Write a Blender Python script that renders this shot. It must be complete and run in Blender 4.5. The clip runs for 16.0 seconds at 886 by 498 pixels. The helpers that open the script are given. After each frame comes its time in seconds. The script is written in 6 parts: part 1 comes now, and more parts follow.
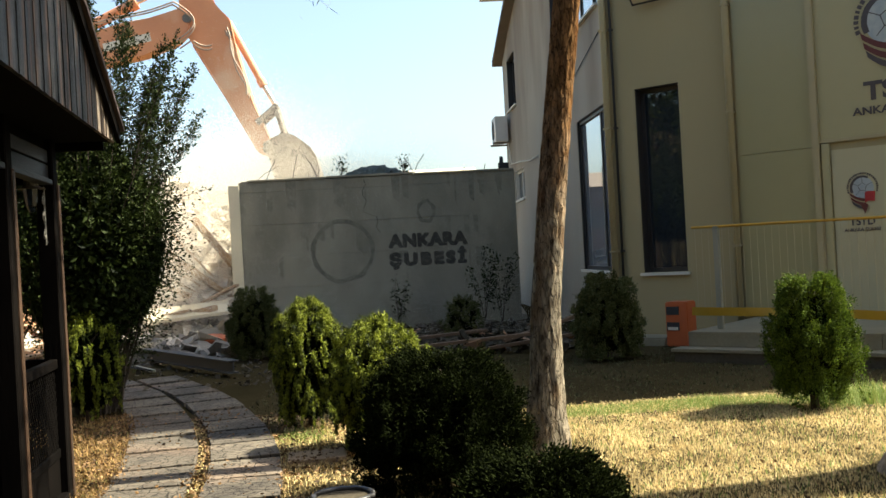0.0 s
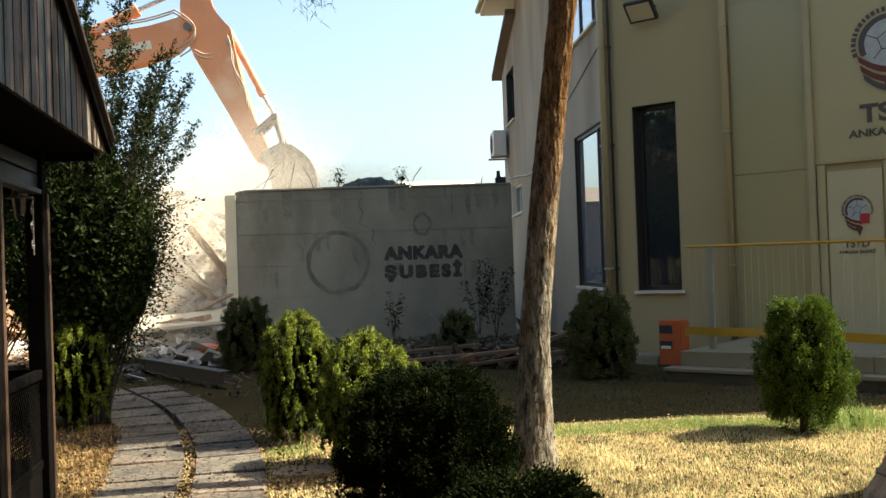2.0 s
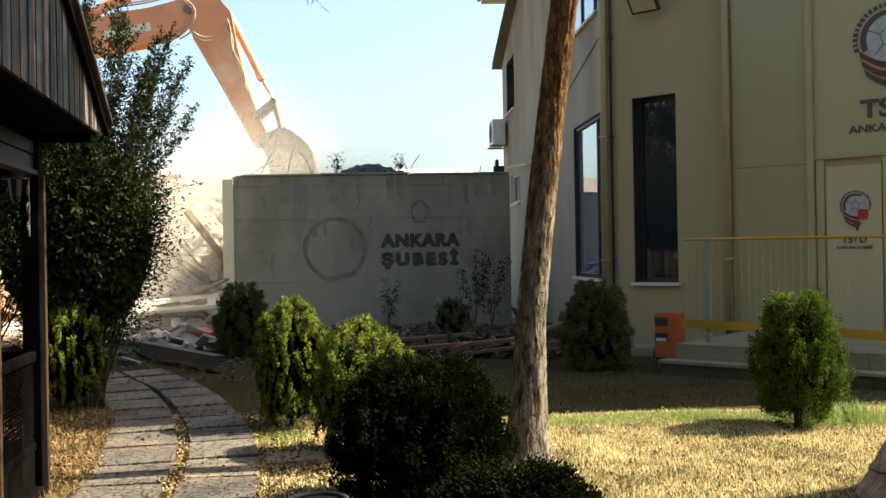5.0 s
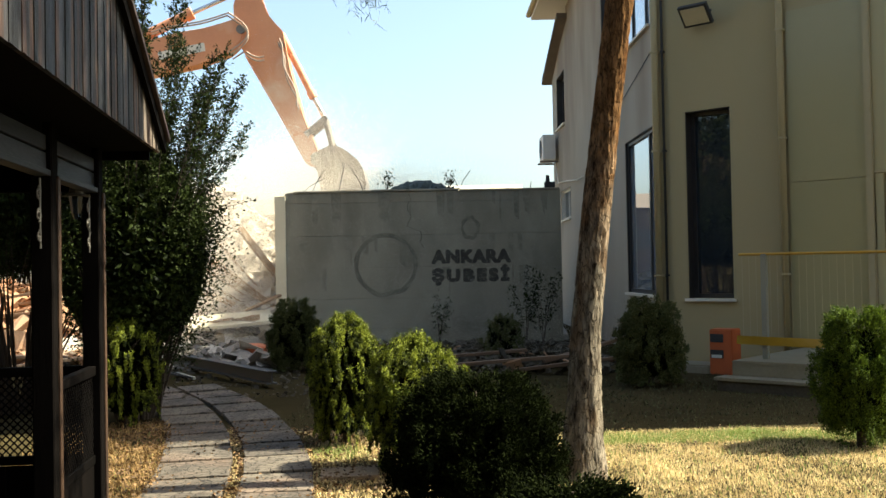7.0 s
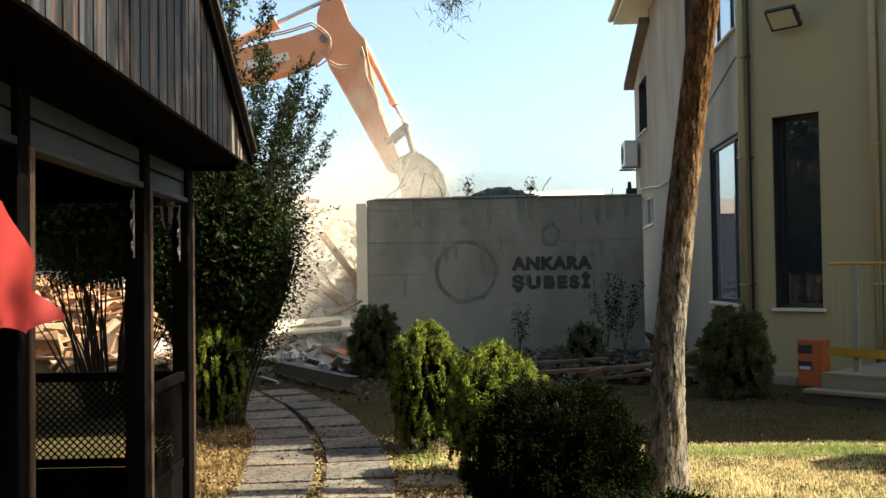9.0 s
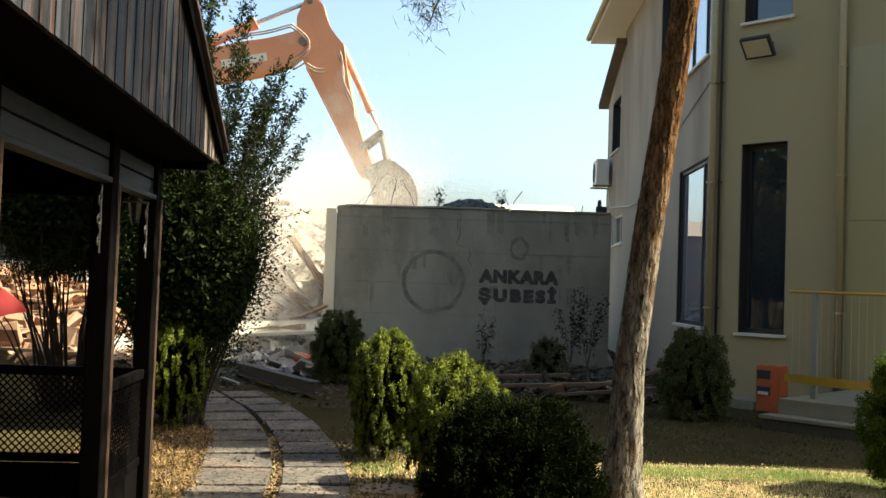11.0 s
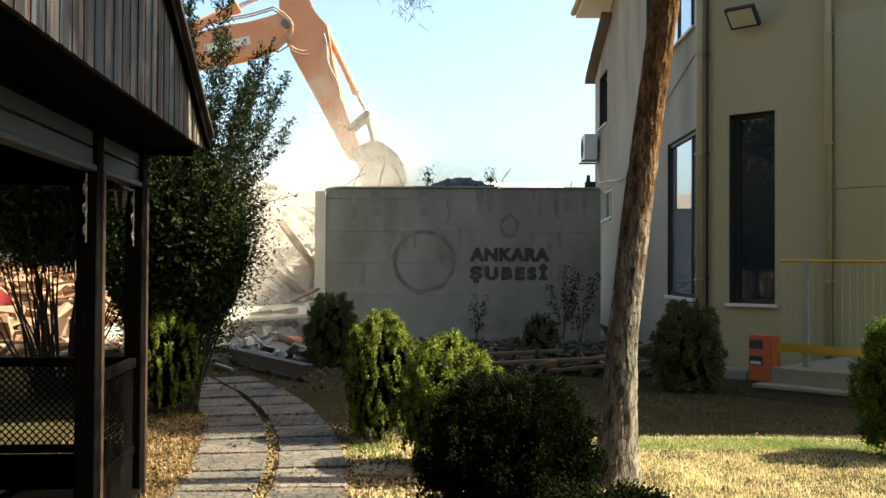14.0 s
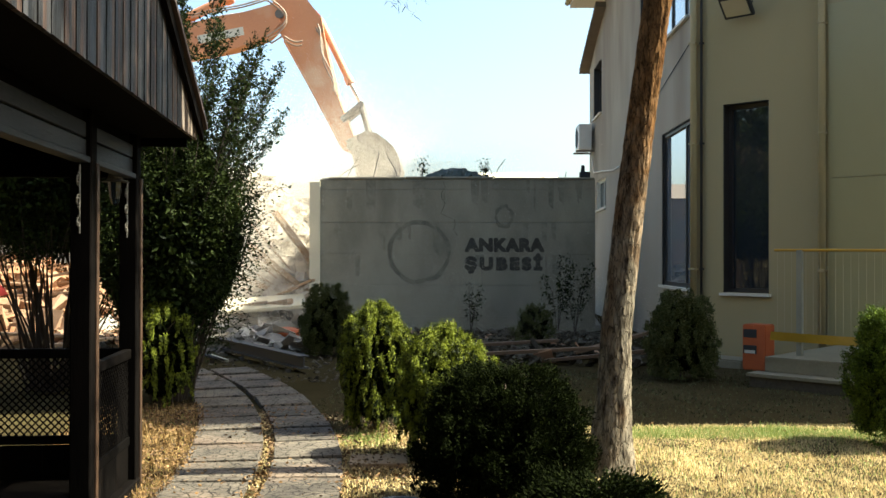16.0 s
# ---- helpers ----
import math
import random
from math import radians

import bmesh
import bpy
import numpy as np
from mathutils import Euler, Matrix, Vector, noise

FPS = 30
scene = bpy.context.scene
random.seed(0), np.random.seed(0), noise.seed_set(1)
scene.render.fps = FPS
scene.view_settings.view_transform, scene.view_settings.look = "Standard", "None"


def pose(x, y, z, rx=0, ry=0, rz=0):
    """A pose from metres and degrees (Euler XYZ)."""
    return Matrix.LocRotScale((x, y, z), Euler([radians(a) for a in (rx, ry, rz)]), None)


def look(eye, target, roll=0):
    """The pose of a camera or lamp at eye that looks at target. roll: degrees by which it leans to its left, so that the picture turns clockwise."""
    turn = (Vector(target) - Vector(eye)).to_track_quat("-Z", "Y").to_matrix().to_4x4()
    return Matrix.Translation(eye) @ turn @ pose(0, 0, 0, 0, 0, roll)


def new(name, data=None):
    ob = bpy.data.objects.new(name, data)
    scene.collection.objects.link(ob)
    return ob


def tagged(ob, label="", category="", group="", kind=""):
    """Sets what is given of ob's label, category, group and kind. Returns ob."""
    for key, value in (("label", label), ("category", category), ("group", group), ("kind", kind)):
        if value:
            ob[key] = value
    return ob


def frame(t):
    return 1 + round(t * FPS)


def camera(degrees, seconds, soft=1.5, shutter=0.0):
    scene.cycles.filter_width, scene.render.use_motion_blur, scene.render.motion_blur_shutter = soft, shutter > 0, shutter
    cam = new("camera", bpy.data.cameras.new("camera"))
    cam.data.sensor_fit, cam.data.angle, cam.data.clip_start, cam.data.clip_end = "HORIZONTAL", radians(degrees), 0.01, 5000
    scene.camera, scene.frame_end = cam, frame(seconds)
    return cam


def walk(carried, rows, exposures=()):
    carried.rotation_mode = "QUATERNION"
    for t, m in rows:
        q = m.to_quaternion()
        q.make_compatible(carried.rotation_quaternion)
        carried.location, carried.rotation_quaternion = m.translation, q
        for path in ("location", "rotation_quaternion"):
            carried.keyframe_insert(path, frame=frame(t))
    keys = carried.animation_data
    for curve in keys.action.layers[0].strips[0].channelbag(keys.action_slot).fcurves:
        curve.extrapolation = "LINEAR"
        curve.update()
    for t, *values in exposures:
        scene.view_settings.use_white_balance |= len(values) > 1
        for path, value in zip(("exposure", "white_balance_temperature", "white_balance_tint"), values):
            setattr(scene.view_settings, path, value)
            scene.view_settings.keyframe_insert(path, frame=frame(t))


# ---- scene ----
cam = camera(48.7, 16.0)
PATH = [
    (0, (-0.024, 0.058, 1.544), (0.09, 2.055, 1.552), -3.1),
    (0.5, (0.009, 0.085, 1.587), (0.124, 2.08, 1.654), -1.4),
    (1, (0.044, 0.05, 1.588), (0.148, 2.046, 1.654), -2.4),
    (1.5, (0.041, 0.061, 1.589), (0.156, 2.057, 1.65), -1.9),
    (2, (0.043, 0.074, 1.583), (0.161, 2.07, 1.614), -2.0),
    (2.5, (0.05, 0.138, 1.592), (0.175, 2.134, 1.617), -1.7),
    (3, (0.046, 0.039, 1.577), (0.17, 2.035, 1.604), -1.4),
    (3.5, (0.044, 0.087, 1.591), (0.179, 2.083, 1.609), -1.2),
    (6, (0.039, 0.096, 1.58), (0.139, 2.094, 1.586), -0.7),
    (6.5, (0.031, 0.101, 1.576), (0.098, 2.099, 1.605), -1.1),
    (7, (0.011, 0.118, 1.578), (0.035, 2.117, 1.62), -1.1),
    (7.5, (0.009, 0.1, 1.601), (-0.112, 2.094, 1.695), -1.3),
    (8, (-0.001, 0.152, 1.602), (-0.149, 2.145, 1.677), -1.3),
    (8.2, (-0.001, 0.109, 1.605), (-0.145, 2.103, 1.667), -1.2),
    (10.3, (0.001, 0.098, 1.616), (-0.13, 2.093, 1.668), 0.3),
    (10.5, (0.0, 0.108, 1.628), (-0.106, 2.105, 1.68), 1.1),
    (11, (0.01, 0.077, 1.623), (-0.065, 2.074, 1.697), 2.0),
    (11.5, (0.001, 0.09, 1.619), (-0.082, 2.087, 1.675), 1.4),
    (12, (0.002, 0.088, 1.614), (-0.06, 2.086, 1.676), 1.0),
    (12.5, (0.009, 0.095, 1.616), (-0.062, 2.093, 1.659), 0.9),
    (13, (0.009, 0.101, 1.616), (-0.064, 2.099, 1.653), 0.9),
    (13.5, (0.011, 0.108, 1.615), (-0.052, 2.107, 1.64), 0.7),
    (14, (0.014, 0.104, 1.62), (-0.041, 2.103, 1.653), 0.3),
    (14.5, (0.017, 0.104, 1.615), (-0.037, 2.103, 1.641), 0.2),
    (15, (0.014, 0.099, 1.615), (-0.034, 2.099, 1.633), 0.4),
    (15.5, (0.018, 0.102, 1.613), (-0.031, 2.101, 1.62), 0.4),
    (16, (0.021, 0.094, 1.617), (-0.024, 2.094, 1.631), 0.1),
]
walk(cam, [(t, look(eye, target, roll)) for t, eye, target, roll in PATH], exposures=[(0.0, 1.94, 6750, 2), (4.5, 1.94, 6750, 2), (9.0, 1.90, 6650, 1), (12.0, 1.92, 6620, 1), (16.0, 2.07, 6550, -1)])

# ---- daylight ----
SUN_AZ = math.atan2(0.09, 1.0)      # the sun stands to +x, a little beyond the square of the path
SUN_EL = radians(48)
world = bpy.data.worlds.new("sky")
scene.world = world
world.use_nodes = True
wn = world.node_tree.nodes
sky = wn.new("ShaderNodeTexSky")
sky.sky_type = "NISHITA"
sky.sun_disc = False
sky.sun_elevation = SUN_EL
sky.sun_rotation = math.pi / 2 - SUN_AZ
sky.air_density = 1.0
sky.dust_density = 3.5
sky.ozone_density = 1.5
wn["Background"].inputs["Strength"].default_value = 0.09
world.node_tree.links.new(sky.outputs[0], wn["Background"].inputs["Color"])

sun = new("sun", bpy.data.lights.new("sun", "SUN"))
sun.data.energy = 5.0
sun.data.angle = radians(0.53)
sun.data.color = (1.0, 0.93, 0.80)
sun_dir = Vector((math.cos(SUN_AZ) * math.cos(SUN_EL), math.sin(SUN_AZ) * math.cos(SUN_EL), math.sin(SUN_EL)))
sun.matrix_world = look(sun_dir * 60, (0, 0, 0))


# ---- materials ----
def material(name, col, col2=None, rough=0.8, metal=0.0, fine=40.0, coarse=2.5, bump=0.25, dist=0.01, amount=0.5,
             stretch=(1, 1, 1), island=0.0, objrand=0.0, translucent=0.0, spec=0.4, stains=None, stain_amount=0.0, crack=0.0, crack_depth=0.4):
    """A surface with variation at two scales, relief, and changes from piece to piece."""
    m = bpy.data.materials.new(name)
    m.use_nodes = True
    nt = m.node_tree
    n, l = nt.nodes, nt.links
    bsdf = n["Principled BSDF"]
    bsdf.inputs["Roughness"].default_value = rough
    bsdf.inputs["Metallic"].default_value = metal
    bsdf.inputs["Specular IOR Level"].default_value = spec
    tc = n.new("ShaderNodeTexCoord")
    mp = n.new("ShaderNodeMapping")
    mp.inputs["Scale"].default_value = stretch
    l.new(tc.outputs["Object"], mp.inputs["Vector"])

    def tex(scale, detail):
        t = n.new("ShaderNodeTexNoise")
        t.inputs["Scale"].default_value = scale
        t.inputs["Detail"].default_value = detail
        l.new(mp.outputs[0], t.inputs["Vector"])
        return t.outputs["Fac"]

    def mth(op, a, b):
        k = n.new("ShaderNodeMath")
        k.operation = op
        for i, v in enumerate((a, b)):
            if isinstance(v, (int, float)):
                k.inputs[i].default_value = v
            else:
                l.new(v, k.inputs[i])
        return k.outputs[0]

    f, c = tex(fine, 5), tex(coarse, 4)
    fac = mth("ADD", mth("MULTIPLY", mth("SUBTRACT", f, 0.5), 1.3 * amount), mth("MULTIPLY", mth("SUBTRACT", c, 0.5), 2.2 * amount))
    fac = mth("ADD", fac, 0.5)
    if island:
        g = n.new("ShaderNodeNewGeometry")
        fac = mth("ADD", fac, mth("MULTIPLY", mth("SUBTRACT", g.outputs["Random Per Island"], 0.5), 2 * island))
    if objrand:
        o = n.new("ShaderNodeObjectInfo")
        fac = mth("ADD", fac, mth("MULTIPLY", mth("SUBTRACT", o.outputs["Random"], 0.5), 2 * objrand))
    mix = n.new("ShaderNodeMix")
    mix.data_type = "RGBA"
    col2 = col2 or tuple(v * 0.6 for v in col)
    mix.inputs["A"].default_value = (*col, 1)
    mix.inputs["B"].default_value = (*col2, 1)
    l.new(fac, mix.inputs["Factor"])
    out = mix.outputs["Result"]
    if stains:
        st = tex(coarse * 0.45, 6)
        ramp = n.new("ShaderNodeValToRGB")
        ramp.color_ramp.elements[0].position = 0.52
        ramp.color_ramp.elements[1].position = 0.66
        l.new(st, ramp.inputs[0])
        m2 = n.new("ShaderNodeMix")
        m2.data_type = "RGBA"
        l.new(mth("MULTIPLY", ramp.outputs[0], stain_amount), m2.inputs["Factor"])
        l.new(out, m2.inputs["A"])
        m2.inputs["B"].default_value = (*stains, 1)
        out = m2.outputs["Result"]
    relief = f
    if crack:
        vo = n.new("ShaderNodeTexVoronoi")
        vo.feature = "DISTANCE_TO_EDGE"
        vo.inputs["Scale"].default_value = crack
        wob = n.new("ShaderNodeVectorMath")
        wob.operation = "ADD"
        nz = n.new("ShaderNodeTexNoise")
        nz.inputs["Scale"].default_value = crack * 1.3
        sc = n.new("ShaderNodeVectorMath")
        sc.operation = "SCALE"
        sc.inputs["Scale"].default_value = 0.06
        l.new(mp.outputs[0], nz.inputs["Vector"])
        l.new(nz.outputs["Color"], sc.inputs[0])
        l.new(mp.outputs[0], wob.inputs[0])
        l.new(sc.outputs[0], wob.inputs[1])
        l.new(wob.outputs[0], vo.inputs["Vector"])
        rp = n.new("ShaderNodeValToRGB")
        rp.color_ramp.elements[0].position = 0.015
        rp.color_ramp.elements[1].position = 0.06
        l.new(vo.outputs["Distance"], rp.inputs[0])
        m3 = n.new("ShaderNodeMix")
        m3.data_type = "RGBA"
        m3.blend_type = "MULTIPLY"
        m3.inputs["Factor"].default_value = crack_depth
        l.new(out, m3.inputs["A"])
        l.new(rp.outputs[0], m3.inputs["B"])
        out = m3.outputs["Result"]
        relief = mth("ADD", f, rp.outputs[0])
    l.new(out, bsdf.inputs["Base Color"])
    if bump:
        b = n.new("ShaderNodeBump")
        b.inputs["Strength"].default_value = bump
        b.inputs["Distance"].default_value = dist
        l.new(relief, b.inputs["Height"])
        l.new(b.outputs[0], bsdf.inputs["Normal"])
    if translucent:
        tr = n.new("ShaderNodeBsdfTranslucent")
        l.new(out, tr.inputs["Color"])
        ms = n.new("ShaderNodeMixShader")
        ms.inputs[0].default_value = translucent
        l.new(bsdf.outputs[0], ms.inputs[1])
        l.new(tr.outputs[0], ms.inputs[2])
        l.new(ms.outputs[0], n["Material Output"].inputs["Surface"])
    return m


def glass(name, col=(0.02, 0.025, 0.03), rough=0.03):
    """Dark window glass: a mirror-like coat over a dark room."""
    m = bpy.data.materials.new(name)
    m.use_nodes = True
    b = m.node_tree.nodes["Principled BSDF"]
    b.inputs["Base Color"].default_value = (*col, 1)
    b.inputs["Roughness"].default_value = rough
    b.inputs["IOR"].default_value = 1.6
    b.inputs["Specular IOR Level"].default_value = 0.8
    return m


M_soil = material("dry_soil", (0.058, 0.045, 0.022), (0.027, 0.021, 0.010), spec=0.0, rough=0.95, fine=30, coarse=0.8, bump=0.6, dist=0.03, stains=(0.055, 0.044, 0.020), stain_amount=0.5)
M_straw = material("dry_grass_blades", (0.88, 0.70, 0.37), (0.48, 0.34, 0.15), spec=0.1, rough=0.8, island=0.5, bump=0, amount=0.5, coarse=1.8, translucent=0.3)
M_straw_brown = material("brown_straw", (0.46, 0.30, 0.13), (0.085, 0.048, 0.018), spec=0.1, rough=0.8, island=0.5, bump=0, amount=1.0, coarse=5, translucent=0.3)
M_green_grass = material("green_grass_blades", (0.13, 0.21, 0.04), (0.28, 0.29, 0.09), rough=0.7, island=0.5, bump=0, amount=0.25, translucent=0.3)
M_litter = material("fallen_leaves", (0.25, 0.14, 0.055), (0.055, 0.03, 0.013), rough=0.8, island=0.6, bump=0, amount=0.2)
M_slab = material("paving_slab", (0.145, 0.120, 0.092), (0.052, 0.044, 0.036), spec=0.2, rough=0.85, fine=45, coarse=3, bump=0.5, dist=0.012, amount=1.1, objrand=0.3, stains=(0.20, 0.135, 0.095), stain_amount=0.5, crack=11.0, crack_depth=0.85)
M_render_grey = material("grey_render", (0.36, 0.32, 0.25), (0.27, 0.235, 0.18), rough=0.92, fine=90, coarse=0.9, bump=0.25, dist=0.004, amount=0.5, stretch=(1, 1, 0.3), stains=(0.17, 0.135, 0.10), stain_amount=0.7)
M_tan = material("tan_render", (0.36, 0.29, 0.155), (0.285, 0.23, 0.12), rough=0.9, fine=120, coarse=0.7, bump=0.2, dist=0.003, amount=0.3, stretch=(1, 1, 0.35), stains=(0.26, 0.20, 0.10), stain_amount=0.5)
M_panel = material("green_tan_cladding", (0.33, 0.285, 0.145), (0.28, 0.24, 0.118), rough=0.3, fine=4, coarse=0.6, bump=0.05, amount=0.25, spec=0.5)
M_white = material("white_paint", (0.62, 0.58, 0.48), (0.52, 0.48, 0.40), rough=0.6, fine=60, coarse=2, bump=0.1, amount=0.3)
M_cream = material("cream_pipe", (0.40, 0.33, 0.18), (0.31, 0.25, 0.135), rough=0.5, fine=40, coarse=2, bump=0.05, amount=0.4)
M_sign = material("sign_panel", (0.40, 0.34, 0.18), (0.35, 0.30, 0.155), rough=0.45, fine=8, coarse=0.8, bump=0.03, amount=0.25)
M_frame = material("dark_window_frame", (0.035, 0.030, 0.028), (0.02, 0.018, 0.017), rough=0.45, bump=0.05, amount=0.4)
M_glass = glass("window_glass")
M_film = glass("bluish_glass", (0.62, 0.65, 0.68), 0.03)
M_film.node_tree.nodes["Principled BSDF"].inputs["Metallic"].default_value = 0.75
M_marble = material("marble_step", (0.25, 0.22, 0.15), (0.16, 0.14, 0.095), rough=0.5, fine=25, coarse=2.2, bump=0.08, amount=0.6)
M_concrete = material("panel_concrete", (0.305, 0.282, 0.212), (0.172, 0.158, 0.117), rough=0.93, fine=70, coarse=1.6, bump=0.35, dist=0.006, amount=0.8, stretch=(1, 1, 0.5), stains=(0.13, 0.115, 0.085), stain_amount=0.7)
M_pale_concrete = material("pale_render", (0.70, 0.63, 0.45), (0.56, 0.50, 0.36), rough=0.9, fine=50, coarse=2, bump=0.3, amount=0.5)
M_letters = material("lettering_stain", (0.030, 0.027, 0.022), (0.075, 0.07, 0.055), rough=0.9, fine=30, coarse=4, bump=0.2, amount=0.7)
M_ghost = material("darker_stain_ring", (0.105, 0.096, 0.072), (0.21, 0.193, 0.145), rough=0.95, fine=18, coarse=3, bump=0.2, amount=1.0)
M_streak = material("damp_streak", (0.155, 0.142, 0.107), (0.25, 0.23, 0.173), rough=0.95, fine=18, coarse=3, bump=0.2, amount=1.0)
# very low colour: shade along wall and path is put into these pieces
M_murk = material("shade_darkened_debris", (0.105, 0.088, 0.064), (0.030, 0.025, 0.018), spec=0.0, rough=0.95, fine=25, coarse=2, bump=0.5, dist=0.02, island=0.45)
M_rubble = material("broken_concrete", (0.58, 0.52, 0.43), (0.38, 0.33, 0.27), rough=0.95, fine=25, coarse=2, bump=0.5, dist=0.02, island=0.45)
M_brick_rubble = material("broken_tiles", (0.30, 0.145, 0.07), (0.24, 0.155, 0.095), rough=0.9, fine=25, coarse=2, bump=0.4, dist=0.02, island=0.5)
M_dark_rubble = material("grey_debris", (0.27, 0.235, 0.195), (0.11, 0.095, 0.08), rough=0.95, fine=25, coarse=2, bump=0.5, dist=0.02, island=0.45)
M_iron = material("wrought_iron", (0.22, 0.20, 0.17), (0.10, 0.09, 0.075), rough=0.5, metal=0.5, bump=0.1)
# brown of the posts' sunlit edges, light put into the colour
M_lit_edge = material("sunlit_brown_edge", (0.080, 0.040, 0.020), (0.012, 0.007, 0.004), rough=0.6, fine=25, coarse=3, bump=0.3, stretch=(3, 3, 0.4), amount=0.8, spec=0.3)
M_heap = material("dusty_rubble", (0.37, 0.325, 0.265), (0.21, 0.18, 0.14), rough=0.95, fine=12, coarse=1.5, bump=0.7, dist=0.05, amount=0.7)
M_plank = material("raw_timber", (0.38, 0.25, 0.15), (0.22, 0.14, 0.08), rough=0.75, fine=18, coarse=1.5, bump=0.2, stretch=(1, 1, 6), objrand=0.4)
M_bark = material("pine_bark", (0.31, 0.262, 0.195), (0.022, 0.0145, 0.009), rough=0.95, spec=0.03, fine=34, coarse=11, bump=0.9, dist=0.015, amount=0.9, stretch=(1.5, 1.5, 0.45), stains=(0.12, 0.075, 0.042), stain_amount=0.7, crack=20.0, crack_depth=0.55)


def redden_upward(m, z0, z1, tint):
    """A pine's bark: grey plates at the foot, orange flakes higher up the trunk."""
    n, l = m.node_tree.nodes, m.node_tree.links
    sock = n["Principled BSDF"].inputs["Base Color"]
    src = sock.links[0].from_socket
    tc = n.new("ShaderNodeTexCoord")
    sep = n.new("ShaderNodeSeparateXYZ")
    l.new(tc.outputs["Object"], sep.inputs[0])
    nz = n.new("ShaderNodeTexNoise")
    nz.inputs["Scale"].default_value = 9.0
    l.new(tc.outputs["Object"], nz.inputs["Vector"])
    add = n.new("ShaderNodeMath")
    add.operation = "MULTIPLY_ADD"
    add.inputs[1].default_value = 1.6
    l.new(nz.outputs["Fac"], add.inputs[0])
    l.new(sep.outputs["Z"], add.inputs[2])
    rng = n.new("ShaderNodeMapRange")
    rng.inputs["From Min"].default_value = z0 + 0.8
    rng.inputs["From Max"].default_value = z1 + 0.8
    l.new(add.outputs[0], rng.inputs["Value"])
    mx = n.new("ShaderNodeMix")
    mx.data_type = "RGBA"
    mx.blend_type = "MULTIPLY"
    l.new(rng.outputs[0], mx.inputs["Factor"])
    l.new(src, mx.inputs["A"])
    mx.inputs["B"].default_value = (*tint, 1)
    l.new(mx.outputs["Result"], sock)


redden_upward(M_bark, 1.3, 2.7, (0.84, 0.52, 0.29))
M_bark_pale = material("grey_bark", (0.33, 0.25, 0.18), (0.14, 0.10, 0.07), rough=0.95, fine=26, coarse=6, bump=1.0, dist=0.03, amount=0.9, stretch=(1.8, 1.8, 0.3))
M_twig = material("twig_bark", (0.05, 0.034, 0.022), (0.025, 0.017, 0.012), rough=0.9, bump=0.3)
M_leaf = material("shrub_leaves", (0.034, 0.048, 0.011), (0.004, 0.007, 0.002), spec=0.06, rough=0.6, island=0.5, bump=0, amount=0.3, translucent=0.2)
# lit tips and shaded gaps between strands are put into the two colours
M_thuja = material("thuja_lit_shade_sprays", (0.205, 0.235, 0.025), (0.008, 0.014, 0.003), spec=0.12, rough=0.55, island=0.35, bump=0, amount=1.5, fine=30, coarse=11, translucent=0.25)
M_thuja_green = material("fresh_green_sprays", (0.115, 0.165, 0.018), (0.014, 0.026, 0.004), spec=0.1, rough=0.6, island=0.5, bump=0, amount=0.3, translucent=0.25)
# near-black sprays: the shade on junipers and inner foliage is put into the colour
M_thuja_shade = material("shade_darkened_sprays", (0.0125, 0.017, 0.004), (0.002, 0.003, 0.001), spec=0.02, rough=0.8, island=0.5, bump=0, amount=0.4, translucent=0.15)
# lighter and duller greens: the dust haze in front is put into the colour
M_thuja_hazed = material("hazed_conifer_sprays", (0.115, 0.118, 0.044), (0.036, 0.044, 0.017), spec=0.0, rough=0.7, island=0.5, bump=0, amount=0.3, translucent=0.15)
M_fascia = material("brown_fascia", (0.16, 0.125, 0.095), (0.10, 0.078, 0.06), rough=0.8, fine=40, coarse=3, bump=0.2)
# darker copy of dry grass, with the building's shade put into it
M_scrub = material("shade_scrub_blades", (0.09, 0.085, 0.030), (0.04, 0.040, 0.013), rough=0.8, island=0.5, bump=0, amount=0.25, translucent=0.2)
M_needle = material("pine_needles", (0.05, 0.075, 0.035), (0.03, 0.045, 0.022), rough=0.6, island=0.5, bump=0, amount=0.3, translucent=0.15)
# bluish patches paint the sky's reflection on the dark boards
M_board = material("weathered_sky_tinted_boards", (0.040, 0.038, 0.039), (0.002, 0.0017, 0.0016), rough=0.6, fine=55, coarse=9, bump=0.6, dist=0.008, stretch=(1.3, 1.3, 0.09), objrand=0.45, amount=2.4, spec=0.2, stains=(0.040, 0.048, 0.060), stain_amount=0.6)
# paler boards for the gable's tip: dappled sun put into the colour
M_board_lit = material("sunlit_tip_boards", (0.26, 0.205, 0.160), (0.040, 0.029, 0.022), rough=0.75, fine=55, coarse=9, bump=0.6, dist=0.008, stretch=(1.3, 1.3, 0.09), objrand=0.35, amount=1.8, spec=0.2, stains=(0.14, 0.085, 0.058), stain_amount=0.5)
M_board_brown = material("red_brown_boards", (0.066, 0.040, 0.030), (0.003, 0.002, 0.0016), rough=0.6, fine=55, coarse=9, bump=0.6, dist=0.008, stretch=(1.3, 1.3, 0.09), objrand=0.4, amount=2.4, spec=0.2, stains=(0.05, 0.034, 0.028), stain_amount=0.6)
# blacker boards with the same painted sky reflection
M_board_black = material("black_sky_tinted_boards", (0.016, 0.0155, 0.0158), (0.001, 0.0009, 0.0008), rough=0.6, fine=55, coarse=9, bump=0.6, dist=0.008, stretch=(1.3, 1.3, 0.09), objrand=0.4, amount=2.4, spec=0.2, stains=(0.030, 0.036, 0.045), stain_amount=0.5)
